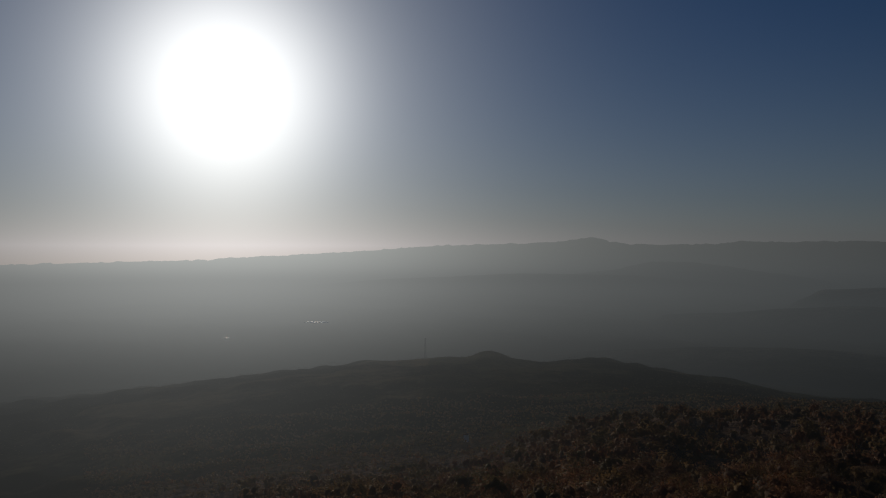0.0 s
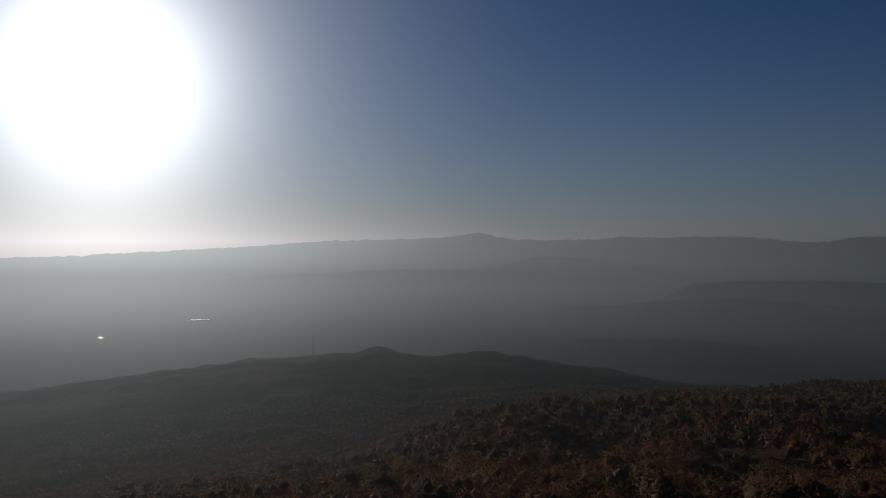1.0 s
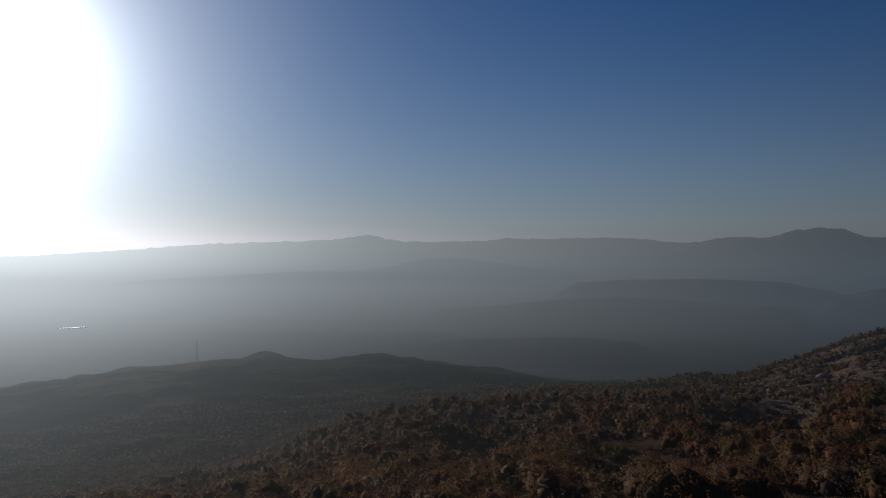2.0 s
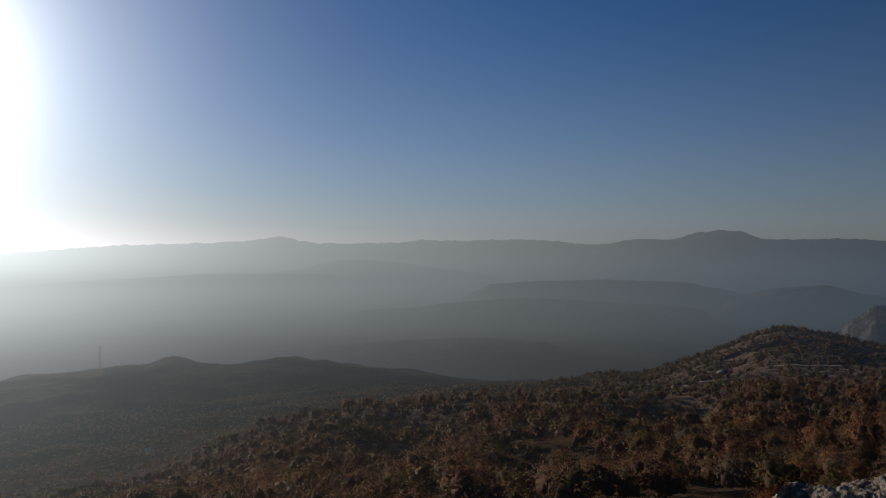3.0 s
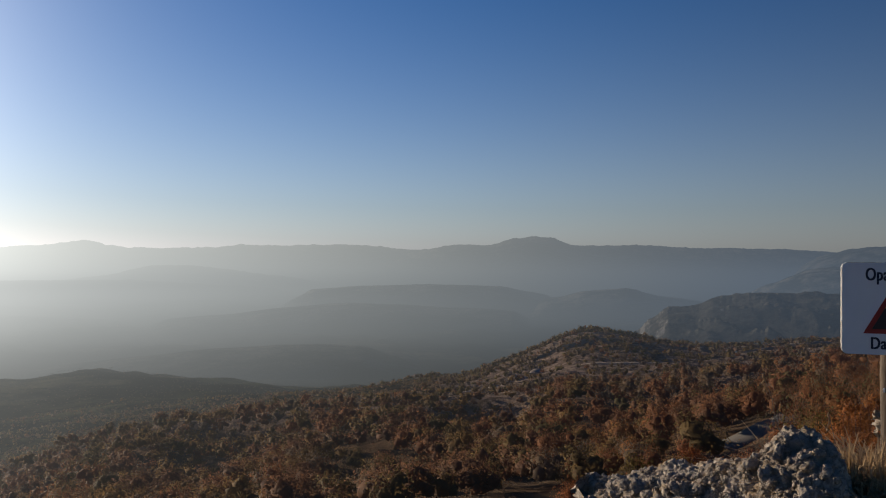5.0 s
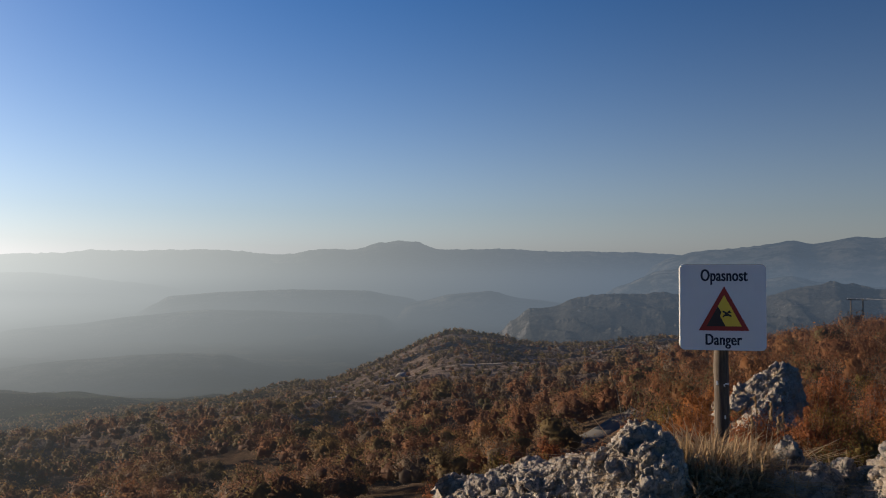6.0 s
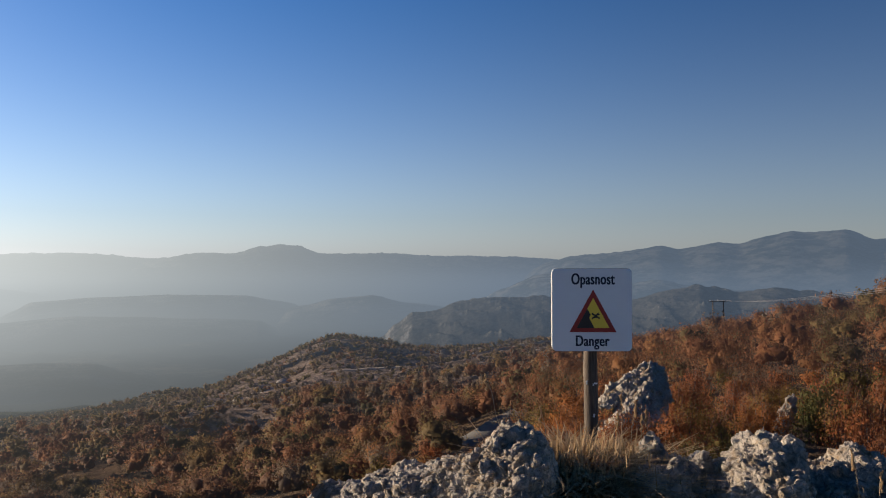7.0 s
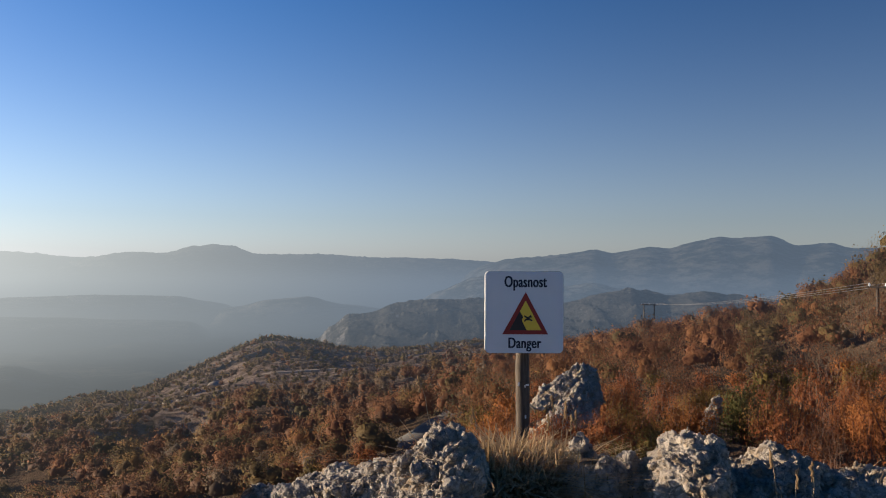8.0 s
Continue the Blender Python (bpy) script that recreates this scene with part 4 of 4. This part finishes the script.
def build_post_wood(n):
    at = n.add("ShaderNodeTexCoord").outputs["Object"]
    grain = n.noise(6.0, 8, 0.7, n.vmath("MULTIPLY", at, (9.0, 9.0, 0.8)))
    tone = n.mix(n.ramp(grain, 0.35, 0.68), (0.05, 0.037, 0.028), (0.125, 0.096, 0.07))
    return principled(n, tone, 0.8, bump=grain, strength=0.5, distance=0.01)


POST = material("weathered_post", build_post_wood)


def flat_shape(pts, depth, y):
    """A thin plate with the outline pts (x, z), its face at y, turned to -y."""
    bm = bmesh.new()
    f = bm.faces.new([bm.verts.new((x, y, z)) for x, z in pts])
    if f.normal.y > 0 or (f.normal_update() or f.normal.y > 0):
        f.normal_flip()
    r = bmesh.ops.extrude_face_region(bm, geom=[f])
    bmesh.ops.translate(bm, verts=[v for v in r["geom"] if isinstance(v, bmesh.types.BMVert)], vec=(0, -depth, 0))
    bmesh.ops.recalc_face_normals(bm, faces=bm.faces)
    return bm


def rounded(w, h, rad, n=6):
    out = []
    for cx, cz, a0 in ((w / 2 - rad, h / 2 - rad, 0), (-w / 2 + rad, h / 2 - rad, 90), (-w / 2 + rad, -h / 2 + rad, 180), (w / 2 - rad, -h / 2 + rad, 270)):
        out += [(cx + rad * math.cos(radians(a0 + 90 * k / n)), cz + rad * math.sin(radians(a0 + 90 * k / n))) for k in range(n + 1)]
    return out


def lettering(text, width, cap, at, parent, thing_name):
    cu = bpy.data.curves.new(thing_name, "FONT")
    cu.body, cu.align_x, cu.extrude, cu.offset, cu.space_character = text, "CENTER", 0.004, 0.010, 1.06
    tmp = bpy.data.objects.new(thing_name, cu)
    me = bpy.data.meshes.new_from_object(tmp)
    co = np.array([v.co[:] for v in me.vertices])
    full = co[:, 0].max() - co[:, 0].min()
    mid = (co[:, 0].max() + co[:, 0].min()) / 2
    sx, sz = width / full, cap / 0.70
    for v in me.vertices:
        v.co = ((v.co.x - mid) * sx + at[0], at[1] - v.co.z * 0.25, v.co.y * sz + at[2])
    bm = bmesh.new()
    for k, dx in enumerate((-0.0024, 0.0, 0.0024)):
        bm.from_mesh(me)
        bmesh.ops.translate(bm, verts=bm.verts[-len(me.vertices):], vec=(dx, -0.0003 * k, 0))
    bm.to_mesh(me)
    bm.free()
    bpy.data.objects.remove(tmp)
    me.materials.clear()
    me.materials.append(NAVY)
    ob = new(thing_name, me)
    ob.parent = parent
    return ob


def build_sign():
    r, az = 6.17, 63.33
    top = high(-0.80, r)
    p = near(az, r)
    foot = -0.25
    thing = tagged(new("danger_sign"), "white danger sign with red warning triangle on a brown post", "sign")
    thing.matrix_basis = pose(p.x, p.y, foot, 0, 0, -az + 8.0)
    mid = top - SIGN_H / 2 - foot
    bm = flat_shape(rounded(SIGN_W, SIGN_H, 0.035), 0.012, 0.0)
    bmesh.ops.translate(bm, verts=bm.verts, vec=(0, 0, mid))
    plate = part("plate", bm, WHITE, thing, "white enamelled plate with rounded corners")
    # the folded rim behind the plate
    bm = bmesh.new()
    ring = [bm.verts.new((x, 0.0, z + mid)) for x, z in rounded(SIGN_W + 0.004, SIGN_H + 0.004, 0.037)]
    back = [bm.verts.new((v.co.x, 0.05, v.co.z)) for v in ring]
    inner = [bm.verts.new((v.co.x * 0.98, 0.05, mid + (v.co.z - mid) * 0.98)) for v in ring]
    deep = [bm.verts.new((v.co.x, 0.001, v.co.z)) for v in inner]
    for one, two in ((ring, back), (back, inner), (inner, deep)):
        for k in range(len(ring)):
            bm.faces.new((one[k], one[(k + 1) % len(ring)], two[(k + 1) % len(ring)], two[k]))
    bmesh.ops.recalc_face_normals(bm, faces=bm.faces)
    part("rim", bm, STEEL, thing, "folded bare metal edge")
    u = SIGN_W / 139.0
    z0 = mid + SIGN_H / 2
    def at(px, py):
        return ((px - 928.5) * u, z0 - (py - 480.5) * u)
    tri = [at(930.5, 517), at(971, 592), at(889, 592)]
    part("triangle", flat_shape(tri, 0.0025, -0.012), RED, plate, "dark red warning triangle")
    part("triangle_field", flat_shape([at(930.5, 532), at(958.5, 584.5), at(902, 584.5)], 0.002, -0.0145), YELLOW, plate, "yellow triangle field")
    part("rock_symbol", flat_shape([at(920, 551), at(926, 561), at(923.5, 567), at(932.5, 584.7), at(901.5, 584.7)], 0.002, -0.0165), BLACK, plate, "black falling-edge symbol")
    bm = bmesh.new()
    for x0, y0, x1, y1, w in ((928, 559, 942, 568, 3.0), (940, 558, 928, 569, 2.2), (934, 562, 942, 561, 2.0), (929, 566, 937, 566, 2.6)):
        (ax, az_), (bx, bz) = at(x0, y0), at(x1, y1)
        d = Vector((bx - ax, 0, bz - az_))
        m = Matrix.Translation(((ax + bx) / 2, -0.0175, (az_ + bz) / 2)) @ Matrix.Rotation(-math.atan2(d.z, d.x), 4, "Y") @ Matrix.Diagonal((d.length, 0.002, w * u, 1))
        bmesh.ops.create_cube(bm, size=1.0, matrix=m)
    part("small_symbol", bm, BLACK, plate, "small black crossed shape")
    lettering("Opasnost", 75 * u, 19.5 * u, (at(930.5, 0)[0], -0.0125, at(0, 508)[1]), plate, "upper_word")
    lettering("Danger", 58 * u, 18.5 * u, (at(929.5, 0)[0], -0.0125, at(0, 616)[1]), plate, "lower_word")
    bm = bmesh.new()
    rng = random.Random(4)
    n = 14
    x = 0.003
    pts = [(x + rng.uniform(-0.004, 0.004), 0.105, -0.3 + (mid + SIGN_H / 2 - 0.05 + 0.3) * k / n) for k in range(n + 1)]
    tube(bm, pts, [0.053 + rng.uniform(-0.002, 0.002) for k in pts], 20)
    post = part("post", bm, POST, thing, "round weathered brown post", smooth=True)
    bm = bmesh.new()
    for z in (mid + 0.18, mid - 0.2):
        box(bm, (0.20, 0.05, 0.04), (x, 0.03, z), 0.004)
    part("bracket", bm, STEEL, thing, "metal bracket")
    PAPER = plain("torn_paper", (0.7, 0.7, 0.68), 0.8)
    for dx, dz, w, h in ((0.02, -0.275, 0.05, 0.012), (0.012, -0.285, 0.012, 0.02), (-0.035, -0.27, 0.012, 0.03), (0.018, -0.52, 0.014, 0.028)):
        bm = bmesh.new()
        box(bm, (w, 0.006, h), (x + dx, 0.052 + 0.22 * abs(dx), mid - SIGN_H / 2 + dz + 0.02), 0.002)
        part("paper_scrap", bm, PAPER, post, "scrap of torn white paper")


build_sign()


# ---- grass and stalks ----
def blades(rng, n, spread, h, w, droop, cx=0.0):
    V, F = [], []
    for k in range(n):
        a = rng.uniform(0, 6.283)
        x, y = rng.normal() * spread[0] + cx, rng.normal() * spread[1]
        hh = h * rng.uniform(0.45, 1.15)
        lean = rng.uniform(0.05, droop) * hh
        d = np.array([math.cos(a), math.sin(a), 0])
        s = np.array([-d[1], d[0], 0]) * w * rng.uniform(0.6, 1.3)
        b = len(V)
        for t in (0.0, 0.4, 0.75, 1.0):
            c = np.array([x, y, 0]) + d * lean * t * t + np.array([0, 0, hh * (t - 0.30 * t * t * min(lean / hh, 1.2))])
            ww = s * (1 - 0.85 * t)
            V += [c - ww, c + ww]
        for i in range(3):
            F.append((b + 2 * i, b + 2 * i + 1, b + 2 * i + 3, b + 2 * i + 2))
    return np.array(V), np.array(F)


def build_tuft(az, r, z, n, spread, h, seed, label, dry=0.6):
    rng = np.random.RandomState(seed)
    p = near(az, r, z)
    thing = tagged(new("grass_tuft"), label, "grass", "grass tufts")
    thing.matrix_basis = pose(*p, 0, 0, -az)
    V, F = blades(rng, int(n * dry), spread, h, 0.013, 2.5)
    tagged(mesh_object("dry_grass", V, F, [STRAW], thing, smooth=False), kind="stuff")
    V, F = blades(rng, int(n * (1 - dry)), spread, h * 0.75, 0.005, 1.0)
    tagged(mesh_object("green_grass", V, F, [BLADE], thing, smooth=False), kind="stuff")


G = "tall dry yellow grass tuft at the sign post"
build_tuft(62.3, 5.40, 0.03, 520, (0.13, 0.12), 0.36, 1, G, 0.92)
build_tuft(63.6, 5.40, -0.01, 600, (0.17, 0.14), 0.36, 2, G, 0.85)
build_tuft(64.2, 5.05, -0.14, 620, (0.22, 0.10), 0.38, 3, G, 0.6)
build_tuft(62.0, 5.75, -0.04, 260, (0.14, 0.12), 0.34, 4, G, 0.95)
build_tuft(65.4, 5.8, -0.08, 260, (0.16, 0.12), 0.34, 5, G, 0.85)
build_tuft(61.9, 5.2, -0.02, 420, (0.12, 0.10), 0.36, 9, G, 0.95)
build_tuft(63.0, 5.1, -0.05, 460, (0.16, 0.10), 0.38, 10, G, 0.8)
build_tuft(66.1, 5.2, -0.05, 300, (0.14, 0.10), 0.34, 11, G, 0.7)
build_tuft(61.3, 5.3, 0.04, 300, (0.10, 0.10), 0.36, 12, G, 0.97)
build_tuft(64.8, 5.45, 0.0, 380, (0.15, 0.12), 0.36, 13, G, 0.8)
build_tuft(80.9, 5.0, 0.0, 70, (0.10, 0.08), 0.26, 6, "thin dry grass between the rocks", 0.7)
build_tuft(70.0, 5.9, -0.05, 60, (0.12, 0.10), 0.30, 7, "thin dry grass between the rocks", 0.8)
build_tuft(86.0, 5.7, 0.0, 60, (0.12, 0.10), 0.30, 8, "thin dry grass between the rocks", 0.8)


def build_stalk(az, r, z0, el_top, d_az, seed, label="thin dry weed stalk with a seed head"):
    rng = random.Random(seed)
    thing = tagged(new("weed_stalk"), label, "plant", "weed stalks")
    a, b = near(az, r, z0), near(az + d_az, r, high(el_top, r))
    thing.matrix_basis = pose(*a)
    bm = bmesh.new()
    pts = [a.lerp(b, k / 6) - a + Vector((rng.gauss(0, 0.006), rng.gauss(0, 0.006), 0)) for k in range(7)]
    tube(bm, pts, [0.0045 - 0.0004 * k for k in range(7)], 5)
    part("stem", bm, STALK, thing)
    bm = bmesh.new()
    tip = pts[-1]
    tube(bm, [tip + Vector((rng.gauss(0, 0.005), rng.gauss(0, 0.005), -0.10 + 0.02 * k)) for k in range(7)], [rng.uniform(0.004, 0.013) for k in range(6)] + [0.002], 6)
    part("seed_head", bm, STRAW, thing)


for k, (az, r, z0, el, d) in enumerate(((57.9, 5.7, -0.1, -8.4, -2.0), (60.9, 5.6, -0.1, -10.6, -1.2), (65.2, 5.7, -0.1, -9.6, 0.2), (65.7, 5.65, -0.1, -10.0, 0.5), (66.5, 5.6, -0.1, -10.9, 0.2),
                                         (67.3, 5.6, -0.1, -10.6, -0.3), (64.7, 5.6, -0.1, -10.9, 0.3), (80.5, 5.0, 0.0, -12.3, -0.6), (82.2, 5.0, 0.0, -12.9, 0.3), (81.2, 5.0, 0.0, -13.4, 0.2))):
    build_stalk(az, r, z0, el, d, k)


# ---- road, track ----
ASPHALT = material("asphalt", lambda n: principled(n, n.mix(n.noise(6.0, 6, 0.7, world_place(n)), (0.09, 0.086, 0.082), (0.135, 0.13, 0.125)), 0.95, spec=0.0))
GRAVEL = material("dirt_track", lambda n: principled(n, n.mix(n.noise(0.6, 6, 0.7, world_place(n)), (0.22, 0.175, 0.14), (0.34, 0.28, 0.23)), 0.95, spec=0.0), hazy=True)


def ribbon(name, label, line, half, mat, lift):
    V = []
    line = [np.array(p) for p in line]
    for i, p in enumerate(line):
        d = line[min(i + 1, len(line) - 1)] - line[max(i - 1, 0)]
        d = d / np.linalg.norm(d)
        nrm = np.array([d[1], -d[0]])
        level = max(float(land(*(p + nrm * half * k))) for k in (-1, 0, 1)) + lift
        for k, drop in ((-1.1, 0.5), (-1, 0.0), (0, -0.02), (1, 0.0), (1.1, 0.5)):
            q = p + nrm * half * k
            V.append((q[0], q[1], level - drop))
    ob = mesh_object(name, V, grid_faces(len(line), 5), [mat])
    return tagged(ob, label, "road", kind="structure")


ribbon("road", "narrow grey asphalt road winding down the slope", [tuple(bearing(a, float(road_r(a)))[:2]) for a in np.arange(54.0, 58.6, 0.25)], 1.7, ASPHALT, 0.03)
ribbon("track", "pale dirt track across the side of the knoll", [tuple(bearing(a, 268 + 6 * math.sin(a * 0.5))[:2]) for a in np.arange(36, 60.1, 0.5)], 1.2, GRAVEL, 0.12)


# far stonework with the same haze emission over its colour
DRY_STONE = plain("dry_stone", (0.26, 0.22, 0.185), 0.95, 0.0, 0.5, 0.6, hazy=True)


def terrace(az0, az1, r0, slope, h):
    """A low dry-stone terrace wall along the hillside."""
    az = np.arange(az0, az1, 0.18)
    r = r0 + slope * (az - az0) + 1.6 * np.sin(az * 2.1)
    V = []
    rng = np.random.RandomState(int(r0))
    for a, d in zip(az, r):
        for k, up in ((-0.45, -0.6), (-0.3, 1.0), (0.3, 1.0), (0.45, -0.6)):
            q = bearing(a, d + k)
            V.append((q.x, q.y, float(land(q.x, q.y)) + up * h * rng.uniform(0.75, 1.1)))
    ob = mesh_object("terrace_wall", V, grid_faces(len(az), 4), [DRY_STONE], smooth=False)
    tagged(ob, "low grey dry-stone terrace wall on the knoll", "wall", kind="structure")


for row in ((41.5, 49.0, 318, 1.0, 1.1), (42.5, 52.5, 338, 0.6, 1.2), (49.5, 59.0, 330, -1.2, 1.1), (51.0, 60.5, 356, -0.5, 1.2), (53.5, 61.0, 300, 1.5, 1.0), (44.0, 48.5, 296, 1.5, 0.9)):
    terrace(*row)


# ---- power line ----
POLE = plain("pole_wood", (0.10, 0.08, 0.065), 0.85, 0.0, 0.4, 4.0)
CABLE = plain("cable", (0.22, 0.21, 0.20), 0.5, 0.5, 0.2)


def power_pole(az, r, el_top, gap, label):
    p = bearing(az, r)
    foot = float(land(p.x, p.y)) - 0.3
    h = high(el_top, r) - foot
    thing = tagged(new("power_pole"), label, "power pole", "power poles")
    thing.matrix_basis = pose(p.x, p.y, foot, 0, 0, -az)
    for x in (-gap / 2, gap / 2):
        bm = bmesh.new()
        tube(bm, [(x, 0, 0), (x, 0, h * 0.5), (x, 0, h)], [0.15, 0.13, 0.11], 8)
        part("pole", bm, POLE, thing)
    bm = bmesh.new()
    box(bm, (gap + 1.6, 0.14, 0.16), (0, -0.13, h - 0.25), 0.01)
    arm = part("crossarm", bm, POLE, thing)
    for x in (-gap / 2 - 0.6, 0.0, gap / 2 + 0.6):
        bm = bmesh.new()
        tube(bm, [(x, -0.13, h - 0.17), (x, -0.13, h - 0.05), (x, -0.13, h + 0.1)], [0.05, 0.09, 0.04], 8)
        part("insulator", bm, WHITE, arm, "white insulator")
    return [thing.matrix_basis @ Vector((x, -0.13, h + 0.1)) for x in (-gap / 2 - 0.6, 0.0, gap / 2 + 0.6)]


ends_a = power_pole(71.85, 200.0, -2.95, 2.4, "distant wooden double power pole with a crossarm")
ends_b = power_pole(86.3, 75.0, -1.35, 1.2, "wooden power pole with white insulators")
for a, b in zip(ends_a, ends_b):
    bm = bmesh.new()
    pts = [a.lerp(b, k / 16) - Vector((0, 0, 0.9 * 4 * (k / 16) * (1 - k / 16))) for k in range(17)]
    tube(bm, [q - a for q in pts], [0.018] * 17, 4)
    ob = part("power_cable", bm, CABLE, None)
    ob.matrix_basis = pose(*a)
    tagged(ob, "thin power cable hanging between two poles", "cable", "power cables")


# ---- far mast, ponds, houses ----
MAST = plain("mast_steel", (0.12, 0.12, 0.13), 0.6, 0.4, 0.3, 0.5, hazy=True)


def build_mast():
    p = bearing(-1.05, 690)
    foot = float(land(p.x, p.y))
    h = high(-6.55, 690) - foot
    thing = tagged(new("radio_mast"), "slender lattice radio mast on the hill crest", "mast")
    thing.matrix_basis = pose(p.x, p.y, foot - 0.3)
    for x in (-0.6, 0.6):
        for y in (-0.6, 0.6):
            bm = bmesh.new()
            tube(bm, [(x, y, 0), (x * 0.6, y * 0.6, h + 0.3)], [0.12, 0.10], 5)
            part("leg", bm, MAST, thing)
    for k in range(9):
        z0, z1 = h * k / 9, h * (k + 1) / 9
        w0, w1 = 0.6 - 0.24 * k / 9, 0.6 - 0.24 * (k + 1) / 9
        bm = bmesh.new()
        for s in (-1, 1):
            tube(bm, [(-w0, s * w0, z0), (w1, s * w1, z1)], [0.06, 0.06], 4)
            tube(bm, [(s * w0, -w0, z0), (s * w1, w1, z1)], [0.06, 0.06], 4)
        part("brace", bm, MAST, thing)


build_mast()
WATER = material("water", lambda n: n.add("ShaderNodeBsdfGlossy", Color=(0.9, 0.9, 0.9, 1), Roughness=0.3).outputs[0])


def build_pond(az, el, half_w, half_d, label):
    r = (EYE - PLAIN) / math.tan(radians(-el))
    p = bearing(az, r)
    z = max(float(land(p.x + dx, p.y + dy)) for dx in (-half_w, 0, half_w) for dy in (-half_d, 0, half_d)) + 0.4
    bm = bmesh.new()
    rng = random.Random(int(az * 10))
    ring = [bm.verts.new((half_w * math.cos(a) * rng.uniform(0.85, 1.1), half_d * math.sin(a) * rng.uniform(0.85, 1.1), 0)) for a in np.linspace(0, 6.283, 40)[:-1]]
    f = bm.faces.new(ring)
    e = bmesh.ops.extrude_face_region(bm, geom=[f])
    bmesh.ops.translate(bm, verts=[v for v in e["geom"] if isinstance(v, bmesh.types.BMVert)], vec=(0, 0, -6))
    bmesh.ops.recalc_face_normals(bm, faces=bm.faces)
    ob = part("water", bm, WATER, None)
    ob.matrix_basis = pose(p.x, p.y, z, 0, 0, -az)
    tagged(ob, label, "water", kind="structure")


build_pond(-8.8, -5.42, 24, 4, "small lake on the plain shining in the low sun")
build_pond(-15.0, -6.3, 4, 0.9, "small pond on the plain shining in the low sun")

PLASTER = plain("plaster", (0.8, 0.78, 0.75), 0.8, 0.0, 0.1, 1.0, hazy=True)
TILE = plain("roof_tile", (0.30, 0.13, 0.08), 0.85, 0.0, 0.3, 1.0, hazy=True)


def build_house(az, r, w, turn):
    p = bearing(az, r)
    z = float(land(p.x, p.y))
    thing = tagged(new("house"), "tiny far white house with a tiled roof", "house", "far houses")
    thing.matrix_basis = pose(p.x, p.y, z - 0.4, 0, 0, turn)
    bm = bmesh.new()
    box(bm, (w, w * 0.7, 3.4), (0, 0, 1.7))
    wall = part("wall", bm, PLASTER, thing)
    bm = bmesh.new()
    pts = [(-w * 0.54, -w * 0.4, 3.3), (w * 0.54, -w * 0.4, 3.3), (w * 0.54, w * 0.4, 3.3), (-w * 0.54, w * 0.4, 3.3), (-w * 0.54, 0, 3.3 + w * 0.3), (w * 0.54, 0, 3.3 + w * 0.3)]
    v = [bm.verts.new(q) for q in pts]
    for f in ((0, 1, 5, 4), (2, 3, 4, 5), (0, 4, 3), (1, 2, 5), (3, 2, 1, 0)):
        bm.faces.new([v[i] for i in f])
    part("roof", bm, TILE, thing)
    for x in (-w * 0.25, w * 0.25):
        bm = bmesh.new()
        box(bm, (0.9, 0.1, 1.2), (x, -w * 0.35 - 0.02, 1.8), 0.01)
        part("window", bm, BLACK, wall, "small dark window")


for az, r, w, turn in ((1.9, 330, 2.2, -110), (4.6, 1500, 7, -100), (12.8, 1800, 8, -95), (16.5, 1700, 8, -100), (54.9, 320, 2.2, 50)):
    build_house(az, r, w, turn)
